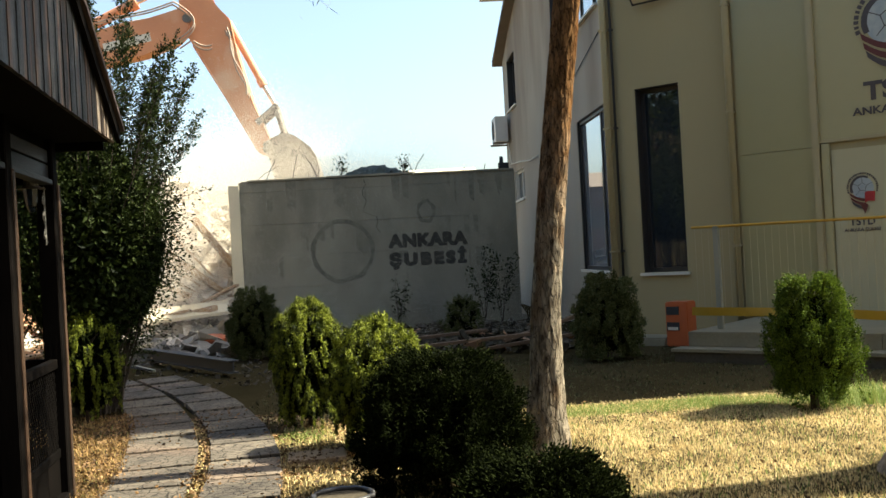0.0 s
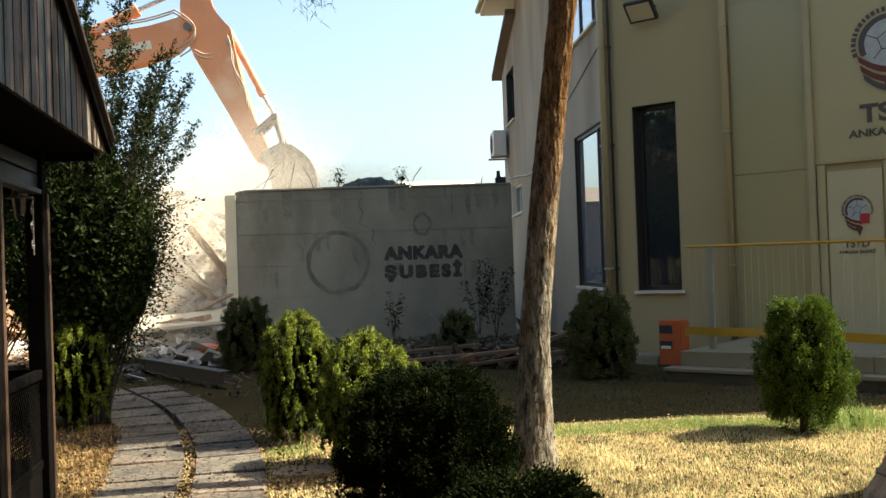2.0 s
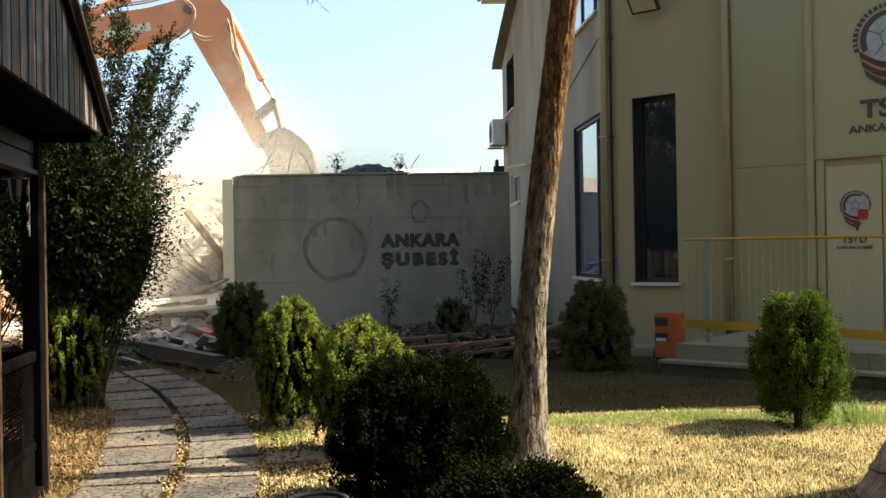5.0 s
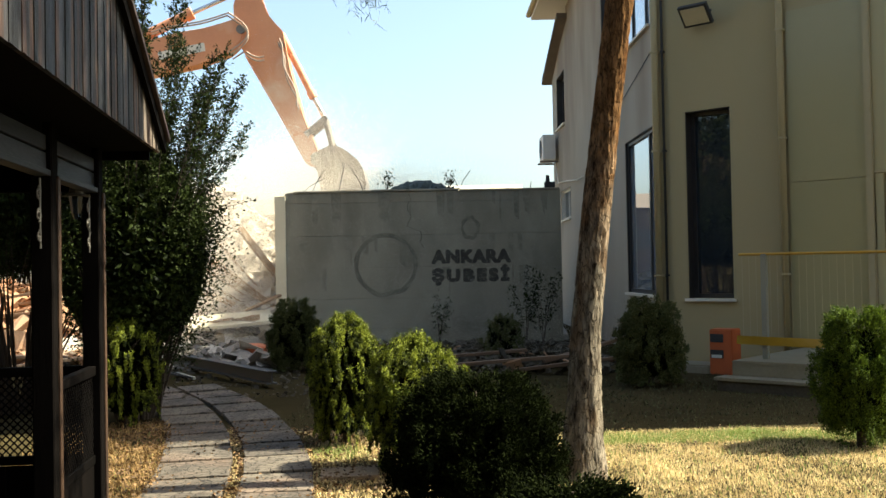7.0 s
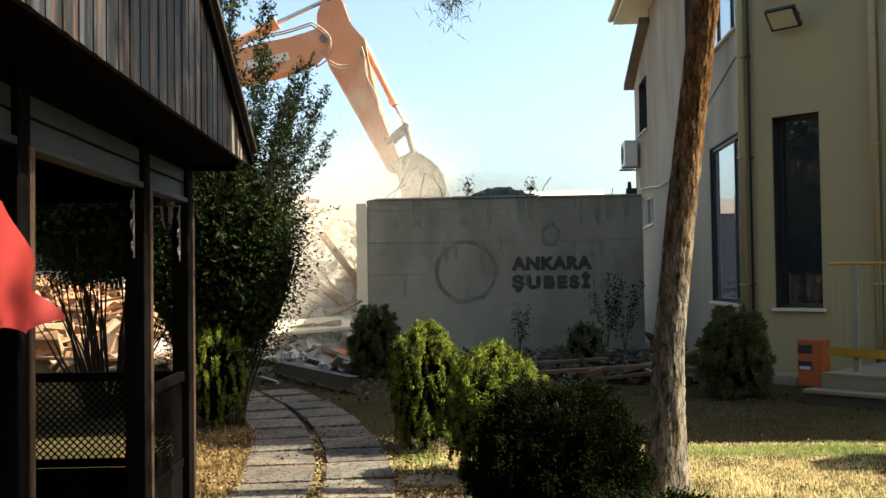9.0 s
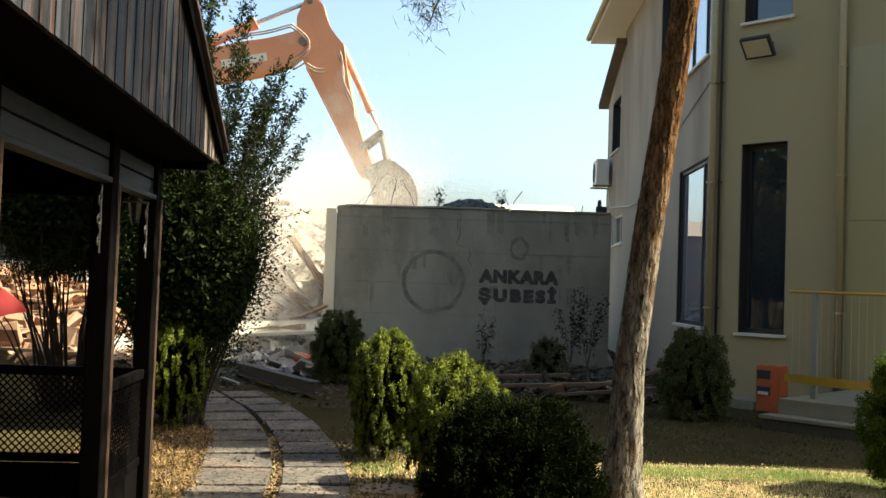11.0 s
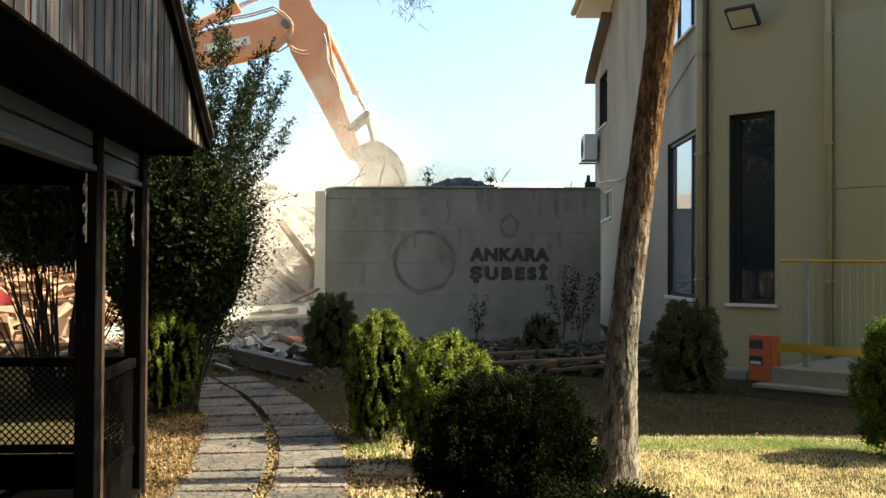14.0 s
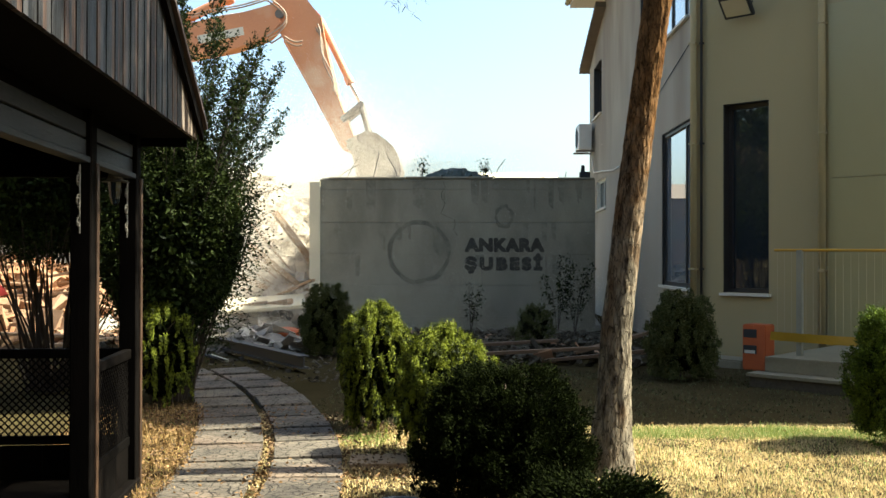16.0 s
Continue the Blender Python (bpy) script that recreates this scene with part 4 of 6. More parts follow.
conifer("thuja_shrub", "bright green weeping thuja beside the path", -0.80, 9.15, 0.72, 1.22, M_thuja, 21, 64000, hang=1.0, clumps=400, spray=0.022, dome=True)
conifer("thuja_shrub", "bright green weeping thuja leaning over the path edge", -0.15, 8.0, 0.88, 1.08, M_thuja, 22, 70000, hang=1.0, clumps=430, spray=0.022, dome=True)
conifer("juniper_shrub", "round juniper, its shade put into near-black foliage", 0.28, 6.5, 1.04, 0.92, M_thuja_shade, 23, 70000, hang=0.15, clumps=560, spray=0.025, egg=True, skirt=0.9)
conifer("juniper_shrub", "low spreading juniper, its shade put into near-black foliage", 0.72, 5.2, 0.86, 0.49, M_thuja_shade, 24, 34000, hang=0.1, clumps=420, spray=0.028)
conifer("thuja_shrub", "small haze-dulled thuja at the end of a wall", -2.23, 16.0, 0.84, 1.16, M_thuja_hazed, 25, 30000, hang=0.3, clumps=260, spray=0.034, egg=True)
conifer("thuja_shrub", "haze-dulled green thuja before the building", 2.92, 13.2, 0.92, 1.20, M_thuja_hazed, 26, 36000, hang=0.5, clumps=300, spray=0.034, egg=True)
conifer("thuja_shrub", "fresh green upright thuja on the lawn", 3.74, 8.67, 0.74, 1.20, M_thuja_green, 27, 62000, hang=0.12, clumps=560, spray=0.024, egg=True)
conifer("weeping_shrub", "weeping evergreen with hanging pale shoots", -3.22, 10.5, 0.75, 1.15, M_thuja, 28, 30000, hang=0.97, clumps=170, spray=0.026, dome=True)
conifer("thuja_shrub", "half-hidden haze-dulled shrub before the panel wall", 1.25, 17.5, 0.7, 0.85, M_thuja_hazed, 29, 7000, hang=0.4)


def tall_shrub(x, y, h, w, seed, n, low=0.15, mid=0.41):
    t = thing("tall_shrub", "tall dense dark-leaved shrub with long thin shoots", "shrub")
    rng = rnd(seed)
    bm = bmesh.new()
    tips = []
    for k in range(46):
        a = rng.uniform(0, 6.28)
        r = 0.5 * w * math.sqrt(rng.uniform(0.02, 1.0))
        top = h * (0.88 - 0.40 * (r / (0.5 * w)) ** 2) * rng.uniform(0.78, 1.02)
        bx, by = x + 0.25 * math.cos(a) * rng.uniform(0.2, 1), y + 0.25 * math.sin(a)
        pts = []
        for i in range(6):
            s = i / 5
            pts.append((bx + (x + r * math.cos(a) - bx) * s ** 1.1 + 0.03 * rng.normal(), by + (y + r * math.sin(a) - by) * s ** 1.1 + 0.03 * rng.normal(), top * s))
        tube(bm, pts, [0.022, 0.018, 0.013, 0.009, 0.006, 0.003], 5)
        tips.append(pts)
    shoots = []
    for k in range(34):
        a = rng.uniform(-1.6, 1.2)
        z = rng.uniform(1.6, h * 0.85)
        r0 = 0.5 * w * (0.75 if z < 2.8 else 0.5)
        p0 = np.array([x + r0 * math.cos(a), y + r0 * math.sin(a) * 0.8, z])
        d = np.array([math.cos(a), math.sin(a) * 0.6, rng.uniform(0.1, 1.4)])
        d /= np.linalg.norm(d)
        ln = rng.uniform(0.35, 0.85)
        pts = [p0, p0 + d * ln * 0.5 + np.array([0, 0, 0.02]), p0 + d * ln + np.array([0, 0, -0.02])]
        tube(bm, [tuple(p) for p in pts], [0.006, 0.004, 0.002], 4)
        shoots.append((p0, d, ln))
    spires = []
    for k in range(int(30 * w)):
        px = x + 0.5 * w * (-0.8 + 1.9 * (k + rng.random()) / int(30 * w))
        py = y + 0.3 * w * rng.uniform(-1, 1)
        top = h * (1.22 - 0.32 * abs((px - x) / (0.5 * w) + 0.1) ** 1.6) * rng.uniform(0.78, 1.04)
        p0 = np.array([x + (px - x) * 0.5, py, h * 0.42])
        p1 = np.array([px + 0.30 * (px - x) + 0.12 * rng.normal(), py, top])
        pm = (p0 + p1) / 2 + np.array([0.05 * rng.normal() - 0.08 * (px - x), 0.05 * rng.normal(), 0.05])
        tube(bm, [tuple(p0), tuple(pm), tuple(p1)], [0.009, 0.006, 0.002], 4)
        spires.append((p0, pm, p1))
    c, al = [], []
    for p0, pm, p1 in spires:
        ln = np.linalg.norm(p1 - p0)
        for _ in range(int(ln * 19)):
            q = rng.random() ** 0.8
            base = (1 - q) ** 2 * p0 + 2 * q * (1 - q) * pm + q * q * p1
            d = np.array([rng.normal(), rng.normal(), 0.55 + 0.4 * rng.random()])
            d /= np.linalg.norm(d)
            tl = (0.34 - 0.24 * q) * rng.uniform(0.5, 1.3)
            tube(bm, [tuple(base), tuple(base + d * tl)], [0.003, 0.001], 3, False)
            m = 6 + int(60 * tl)
            off = rng.normal(size=(m, 3)) * 0.017
            c.append(base + d * tl * rng.uniform(0.1, 1.05, (m, 1)) + off)
            al.append(off * 18 + d * 0.7)
        m = int(75 * ln)
        q = rng.uniform(0.2, 1.0, (m, 1))
        off = rng.normal(size=(m, 3)) * 0.02
        c.append((1 - q) ** 2 * p0 + 2 * q * (1 - q) * pm + q * q * p1 + off)
        al.append(off * 15 + np.array([0, 0, 0.5]))
    part("stem", bm, M_twig, t)
    for pts in tips:
        m = n // len(tips)
        s = np.sqrt(rng.uniform(0.04, 1.0, m)) * 5
        i = np.clip(s.astype(int), 0, 4)
        f = (s - i)[:, None]
        P = np.array(pts)
        base = P[i] * (1 - f) + P[i + 1] * f
        spread = (0.045 + 0.095 * np.clip(1 - (base[:, 2] / h - 0.35) / 0.55, 0, 1))[:, None]
        off = rng.normal(size=(m, 3)) * spread
        keep = base[:, 2] > low * h
        c.append((base + off)[keep])
        al.append((off + rng.normal(size=(m, 3)) * 0.1 + np.array([0, 0, 0.05]))[keep])
    for p0, d, ln in shoots:
        m = 46
        s = rng.uniform(0, 1, m)[:, None] * ln
        off = rng.normal(size=(m, 3)) * 0.022
        c.append(p0 + d * s + off)
        al.append(off * 10 + d * 0.5)
    c, al = np.concatenate(c), np.concatenate(al)
    ob = leaf_mesh("crown", c, al, 0.036, 0.020, M_leaf, rng)
    ob.parent = t
    # shaded inner leaves
    m = n // 2
    u = rng.normal(size=(m, 3))
    u /= np.linalg.norm(u, axis=1, keepdims=True)
    cc = np.array([x, y, h * mid]) + u * np.array([w * 0.43, w * 0.40, h * min(0.25, mid - low)]) * (rng.random((m, 1)) ** 0.4)
    ob = leaf_mesh("inner_leaves", cc, u + rng.normal(size=(m, 3)), 0.09, 0.06, M_leaf, rng)
    ob.parent = t
    return t


tall_shrub(-3.3, 11.0, 4.5, 1.85, 31, 72000)
tall_shrub(-4.95, 11.8, 3.6, 2.4, 32, 34000, 0.46, 0.68)

# ---- lawn, green strip and fallen leaves ----


def blades(name, n, region, lo, hi, mat, seed, label, width=0.0045, patch=0.0):
    rng = rnd(seed)
    pts = []
    while len(pts) < n:
        x, y = region(rng)
        if patch and noise.noise(Vector((x * 1.1, y * 1.1, seed))) < -patch * rng.random():
            continue
        pts.append((x, y, height(x, y) - 0.035))
    b = np.array(pts)
    a = rng.uniform(0, 6.283, n)
    ln = rng.uniform(lo, hi, n)
    tilt = rng.uniform(0.1, 1.2, n)
    d = np.stack([np.cos(a) * np.sin(tilt), np.sin(a) * np.sin(tilt), np.cos(tilt)], 1)
    s = np.stack([-np.sin(a), np.cos(a), np.zeros(n)], 1)
    w = width * rng.uniform(0.6, 1.4, n)[:, None]
    v = np.stack([b - s * w, b + s * w, b + d * ln[:, None]], 1).reshape(-1, 3)
    f = np.arange(n * 3).reshape(-1, 3)
    return tagged(cloud(name, v, f, mat), label, "grass", kind="stuff")


def lawn_region(rng):
    return rng.uniform(0.5, 7.5), 4.4 + 5.2 * rng.random() ** 0.8


def strip_region(rng):
    return rng.uniform(1.3, 4.2), 8.95 + 0.5 * rng.random()


def left_region(rng):
    y = rng.uniform(6.0, 10.6)
    return path_mid(y) - 0.62 - 1.3 * rng.random() ** 1.3, y


def right_region(rng):
    y = rng.uniform(6.0, 10.0)
    return path_mid(y) + 0.58 + 1.0 * rng.random() ** 1.2, y


def joint_region(rng):
    y = rng.uniform(6.0, 10.2)
    return path_mid(y) + rng.normal() * 0.045, y


def tuft(cx, cy, r):
    def f(rng):
        return cx + rng.normal() * r, cy + rng.normal() * r
    return f


blades("dry_grass", 170000, lawn_region, 0.012, 0.05, M_straw, 51, "dry yellow mown lawn", patch=1.2, width=0.003)
blades("dry_grass", 13000, left_region, 0.03, 0.12, M_straw_brown, 52, "dry straw beside the path", patch=0.6, width=0.0042)
blades("dry_grass", 9000, right_region, 0.02, 0.06, M_straw, 53, "dry straw beside the path", patch=0.6)
blades("dry_grass", 2200, joint_region, 0.015, 0.04, M_straw, 54, "dry grass in the path's joint", patch=0.5)
blades("green_grass", 14000, strip_region, 0.02, 0.06, M_green_grass, 55, "green grass strip along the edge of the shade", patch=1.6)
blades("green_grass", 320, tuft(2.9, 9.2, 0.10), 0.05, 0.12, M_green_grass, 56, "tuft of green grass")
blades("green_grass", 2600, tuft(4.3, 9.0, 0.22), 0.06, 0.2, M_green_grass, 57, "tufts of grass beside a shrub")
blades("green_grass", 5500, lawn_region, 0.03, 0.09, M_green_grass, 58, "thin green blades in the dry lawn", patch=0.9)
blades("green_grass", 1500, left_region, 0.02, 0.07, M_green_grass, 62, "green weeds in the straw beside the path", patch=1.2)
blades("green_grass", 900, tuft(-0.85, 8.75, 0.16), 0.03, 0.1, M_green_grass, 59, "weeds beside the path")



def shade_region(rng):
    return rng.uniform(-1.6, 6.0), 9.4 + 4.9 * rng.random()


blades("dull_scrub", 16000, shade_region, 0.012, 0.05, M_scrub, 60, "trampled scrub, the building's shade put into its dull colour", patch=1.3, width=0.008)
rng = rnd(61)
pts = np.array([left_region(rng) for _ in range(3200)] + [right_region(rng) for _ in range(1300)] + [joint_region(rng) for _ in range(450)] + [(path_mid(y) + dx, y) for dx, y in zip(rng.uniform(-0.6, 0.6, 420), rng.uniform(6.0, 10.5, 420))] + [lawn_region(rng) for _ in range(350)])
pts = np.column_stack([pts, [height(x, y) + 0.008 for x, y in pts]])
pts[:, 2] += rng.uniform(0, 0.02, len(pts))
al = rng.normal(size=(len(pts), 3)) * np.array([1, 1, 0.25])
tagged(leaf_mesh("fallen_leaves", pts, al, 0.036, 0.019, M_litter, rng), "brown fallen leaves on the ground", "leaves", kind="stuff")

# ---- rubble of the demolished building ----


def chunks(name, n, where, lo, hi, mat, seed, label, flat=0.6):
    """Broken pieces as irregular blocks, heaped by where(rng) -> x, y, z."""
    rng = rnd(seed)
    base = np.array([(-1, -1, -1), (1, -1, -1), (1, 1, -1), (-1, 1, -1), (-1, -1, 1), (1, -1, 1), (1, 1, 1), (-1, 1, 1)], float)
    quads = np.array([(0, 3, 2, 1), (4, 5, 6, 7), (0, 1, 5, 4), (1, 2, 6, 5), (2, 3, 7, 6), (3, 0, 4, 7)])
    vs, fs = [], []
    for i in range(n):
        p = where(rng)
        s = lo * (hi / lo) ** (rng.random() ** 1.8)
        sz = np.array([s * rng.uniform(0.6, 1.5), s * rng.uniform(0.6, 1.5), s * flat * rng.uniform(0.25, 1.0)]) * 0.5
        r = np.array(Euler((rng.normal() * 0.45, rng.normal() * 0.45, rng.uniform(0, 6.28))).to_matrix())
        v = (base * rng.uniform(0.65, 1.15, (8, 3)) * sz) @ r.T + np.array(p)
        fs.append(quads + 8 * i)
        vs.append(v)
    return tagged(cloud(name, np.concatenate(vs), np.concatenate(fs), mat), label, "rubble", kind="stuff")


def pile_height(x, y):
    """The heap left of the panel wall, falling towards the garden."""
    a = 3.7 * math.exp(-(((x + 5.6) / 2.6) ** 2 + ((y - 25.0) / 2.6) ** 2))
    b = 1.1 * math.exp(-(((x + 4.2) / 1.2) ** 2 + ((y - 22.3) / 1.6) ** 2))
    c = 1.5 * math.exp(-(((x + 10.0) / 3.0) ** 2 + ((y - 20.0) / 3.5) ** 2))
    d = 2.9 * math.exp(-(((x + 1.0) / 3.2) ** 2 + ((y - 25.0) / 2.6) ** 2))
    e = 2.0 * math.exp(-(((x + 12.0) / 4.0) ** 2 + ((y - 28.5) / 4.0) ** 2))
    return max(a, b, c, d, e) + 0.06


bm = bmesh.new()
nx, ny = 70, 60
gr = [[bm.verts.new((-17 + 20.0 * i / nx, 16.2 + 15.0 * j / ny, -0.06)) for i in range(nx + 1)] for j in range(ny + 1)]
for row in gr:
    for v in row:
        x, y = v.co.x, v.co.y
        edge = min(1, (y - 16.2) / 1.2, (x + 17) / 1.2, (31.2 - y) / 1.2)
        hgt = pile_height(x, y) + 0.12 * noise.noise(Vector((x * 2, y * 2, 3)))
        if x > -3.4 and y < 21.6:
            hgt = -0.3
        v.co.z = hgt * max(0, edge) - 0.08
for j in range(ny):
    for i in range(nx):
        bm.faces.new((gr[j][i], gr[j][i + 1], gr[j + 1][i + 1], gr[j + 1][i]))
tagged(finish("rubble_heap", bm, M_heap), "heap of demolition rubble and dust", "rubble", kind="stuff")


def over_heap(x0, x1, y0, y1):
    def f(rng):
        x, y = rng.uniform(x0, x1), rng.uniform(y0, y1)
        return x, y, pile_height(x, y) + rng.uniform(-0.08, 0.06)
    return f


chunks("concrete_rubble", 2400, over_heap(-8.0, -3.45, 20.0, 28), 0.05, 0.42, M_rubble, 71, "broken pale concrete and plaster")
chunks("concrete_rubble", 900, over_heap(-6.5, -2.4, 16.4, 20.5), 0.06, 0.55, M_dark_rubble, 72, "grey slabs and plaster bits", 0.25)
chunks("concrete_rubble", 420, over_heap(-6.5, -2.6, 16.6, 20.0), 0.10, 0.8, M_rubble, 73, "flat broken pale slabs", 0.10)
chunks("tile_rubble", 3000, over_heap(-14, -5.5, 16.4, 22), 0.09, 0.6, M_brick_rubble, 74, "broken orange roof tiles and timber bits", 0.4)
chunks("concrete_rubble", 700, over_heap(-2.6, 2.4, 22.0, 25), 0.1, 0.6, M_dark_rubble, 75, "broken roof remains behind the wall", 0.5)


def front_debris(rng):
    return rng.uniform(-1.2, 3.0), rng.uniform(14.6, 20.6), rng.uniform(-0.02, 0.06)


chunks("grey_debris", 1100, front_debris, 0.04, 0.28, M_murk, 76, "debris along the foot of the wall, darkened as shade", 0.4)
chunks("tile_rubble", 40, front_debris, 0.08, 0.25, M_brick_rubble, 77, "broken tiles along the foot of the wall", 0.3)


def plank(x, y, z, ln, yaw, pitch, w=0.14, t=0.05, mat=M_plank, label="raw timber plank fallen in the rubble", roll=0.0):
    bm = bmesh.new()
    box(bm, 0, 0, 0, w, t, ln, bevel=0.006)
    ob = finish("timber_plank", bm, mat)
    ob.matrix_world = Matrix.Translation((x, y, z)) @ Euler((radians(90 - pitch), radians(roll), radians(yaw))).to_matrix().to_4x4()
    return tagged(ob, label, "plank", "fallen timber")


for a in ((-4.5, 21.6, 1.15, 2.4, -72, 33), (-4.3, 21.9, 1.2, 2.2, -74, 35), (-4.9, 21.7, 0.9, 1.7, -100, 12), (-3.9, 21.0, 0.8, 1.8, 60, 20), (-5.5, 22.6, 1.5, 2.0, -60, 40),
          (-4.2, 22.2, 1.6, 1.9, -80, 50), (-5.2, 20.2, 0.5, 2.4, 80, 8), (-7.5, 19.0, 1.0, 2.5, 70, 14), (-8.5, 18.4, 1.1, 2.8, 95, 10), (-9.6, 18.8, 1.3, 2.6, 80, 18), (-10.4, 18.0, 1.2, 2.8, 100, 7)):
    plank(*a)
for a in ((1.2, 15.2, 0.16, 2.3, 82, 4), (2.1, 14.6, 0.16, 1.9, 65, 8), (2.5, 15.6, 0.3, 1.6, 100, 14), (0.6, 16.6, 0.14, 2.0, 95, 3)):
    plank(*a, mat=M_stone_brown, label="brown timber lying before the panel wall")

for a in ((-4.35, 21.2, 0.95, 2.3, -66, 24), (-4.0, 21.5, 1.25, 2.0, -58, 38), (-4.9, 22.3, 1.7, 2.4, -75, 44), (-5.6, 21.4, 0.9, 2.2, -110, 20), (-4.5, 20.4, 0.5, 2.1, 68, 10), (-3.8, 22.4, 1.9, 1.8, -62, 52)):
    plank(*a, w=0.22, t=0.12, label="heavy timber beam leaning in the rubble")
bm = bmesh.new()
box(bm, 0, 0, 0, 1.7, 1.1, 0.07, bevel=0.01)
ob = tagged(finish("wall_panel", bm, M_pale_concrete), "pale broken wall panel lying on the rubble", "panel")
ob.matrix_world = pose(-4.15, 20.3, 0.62, 10, -4, 12)
rng = rnd(78)
for k in range(36):
    px, py = rng.uniform(-11.0, -5.4), rng.uniform(15.4, 20.4)
    plank(px, py, pile_height(px, py) + 0.08, rng.uniform(1.4, 2.8), 90 + rng.normal() * 22, rng.normal() * 8, w=0.16)


def path_side(rng):
    return rng.uniform(-4.0, 0.2), rng.uniform(12.6, 16.4), rng.uniform(-0.03, 0.01)


chunks("grey_debris", 900, path_side, 0.015, 0.09, M_murk, 79, "dirt and debris beside the path, darkened as shade", 0.4)

# dark steel beam lying across the end of the path, and a grating beside it
bm = bmesh.new()
for z in (0.06, 0.22):
    box(bm, 0, 0, z, 0.16, 4.6, 0.02)
box(bm, 0, 0, 0.14, 0.02, 4.6, 0.16)
ob = tagged(finish("steel_beam", bm, M_black), "dark steel beam lying across the path's end", "beam")
ob.matrix_world = pose(-3.45, 15.55, 0.0, 0, 0, 32.7)
grate = thing("drain_grating", "dark slatted metal grating leaning in the rubble", "grating", at=pose(-4.15, 15.2, -0.02, 0, 0, 30))
for i in range(9):
    bm = bmesh.new()
    box(bm, 0, -0.4 + 0.1 * i, 0.12, 0.7, 0.03, 0.02, ry=14)
    part("slat", bm, M_black, grate)
bm = bmesh.new()
box(bm, -0.36, 0, 0.2, 0.04, 0.95, 0.04)
box(bm, 0.36, 0, 0.03, 0.04, 0.95, 0.04)
part("grating_frame", bm, M_galv, grate)
bm = bmesh.new()
bmesh.ops.create_cone(bm, segments=24, radius1=0.22, radius2=0.2, depth=0.09, cap_ends=True, matrix=pose(-3.15, 17.6, 0.25, 8, 5, 0))
tagged(finish("red_lid", bm, M_bin, True), "round red lid lying in rubble", "lid")

# roof remains on the wall: sheets, bent rods and weeds
bm = bmesh.new()
nx, ny = 26, 10
gr = [[bm.verts.new((-0.95 + 1.5 * i / nx, 21.9 + 0.9 * j / ny, 3.38 + 0.22 * math.sin(math.pi * i / nx) * math.sin(math.pi * j / ny) + 0.11 * noise.noise(Vector((i * 0.45, j * 0.6, 2))))) for i in range(nx + 1)] for j in range(ny + 1)]
for j in range(ny):
    for i in range(nx):
        bm.faces.new((gr[j][i], gr[j][i + 1], gr[j + 1][i + 1], gr[j + 1][i]))
bmesh.ops.solidify(bm, geom=bm.faces[:], thickness=0.02)
tagged(finish("crumpled_sheet", bm, M_tarp), "crumpled dark green sheet on the wall's remains", "sheet")
bm = bmesh.new()
box(bm, -1.0, 22.0, 3.22, 4.2, 1.2, 0.14, ry=0.5)
tagged(finish("roof_slab", bm, M_dark_rubble), "broken remains of a flat roof slab", "slab")
rng = rnd(81)
for k, (x, z, dx, dz) in enumerate(((-2.6, 3.3, 0.25, 0.5), (-2.0, 3.3, 0.12, 0.6), (-1.4, 3.3, -0.3, 0.5), (0.6, 3.3, 0.3, 0.45), (0.7, 3.3, -0.25, 0.4), (2.2, 3.2, 0.05, 0.28), (1.6, 3.2, 0.2, 0.22), (-2.9, 3.3, 0.6, 0.35))):
    bm = bmesh.new()
    tube(bm, [(x, 21.25, z - 0.12), (x + dx * 0.5, 21.7, z + dz * 0.55), (x + dx, 21.72, z + dz)], 0.008, 6)
    tagged(finish("bent_rod", bm, M_black), "thin bent reinforcing rod on the wall top", "rod", "bent rods")


def sapling(x, y, z, h, seed, n=160, label="thin leafy sapling against the wall"):
    rng = rnd(seed)
    t = thing("sapling", label, "plant", "saplings")
    bm = bmesh.new()
    c = []
    for k in range(5):
        a = rng.uniform(0, 6.28)
        tip = np.array([x + 0.22 * h * math.cos(a), y + 0.1 * math.sin(a), z + h * rng.uniform(0.7, 1.0)])
        tube(bm, [(x, y, z - 0.03), (x + 0.08 * h * math.cos(a), y, z + h * 0.5), tuple(tip)], [0.008, 0.006, 0.002], 5)
        s = rng.uniform(0.3, 1, (n // 5, 1))
        c.append(np.array([x, y, z]) * (1 - s) + tip * s + rng.normal(size=(n // 5, 3)) * 0.05)
    part("stem", bm, M_twig, t)
    c = np.concatenate(c)
    o = leaf_mesh("leaves", c, rng.normal(size=c.shape), 0.07, 0.04, M_leaf, rng)
    o.parent = t


sapling(0.15, 20.6, 0.0, 1.1, 91)
sapling(1.95, 20.5, 0.0, 1.7, 92, 420)
sapling(2.3, 20.4, 0.0, 1.5, 93, 300)
sapling(-0.95, 21.9, 3.28, 0.55, 94, 60, "weed growing on the wall's remains")
sapling(0.45, 21.9, 3.3, 0.5, 95, 50, "weed growing on the wall's remains")

# ---- excavator behind the wall ----
EY = 28.5
exc = thing("excavator", "orange excavator with dusty boom reaching over the wall", "excavator")


def eprism(bm, outline, y0, y1):
    return prism(bm, outline, y0, y1, lambda a, b, c: (a, c, b))


bm = bmesh.new()
eprism(bm, [(-12.75, 4.3), (-12.15, 4.05), (-10.15, 6.6), (-8.4, 7.25), (-6.6, 7.6), (-5.7, 7.92), (-5.3, 8.3), (-5.35, 8.9), (-5.7, 8.84), (-6.6, 8.6), (-7.9, 8.36), (-9.8, 7.86), (-11.15, 6.95)], EY - 0.30, EY + 0.30)
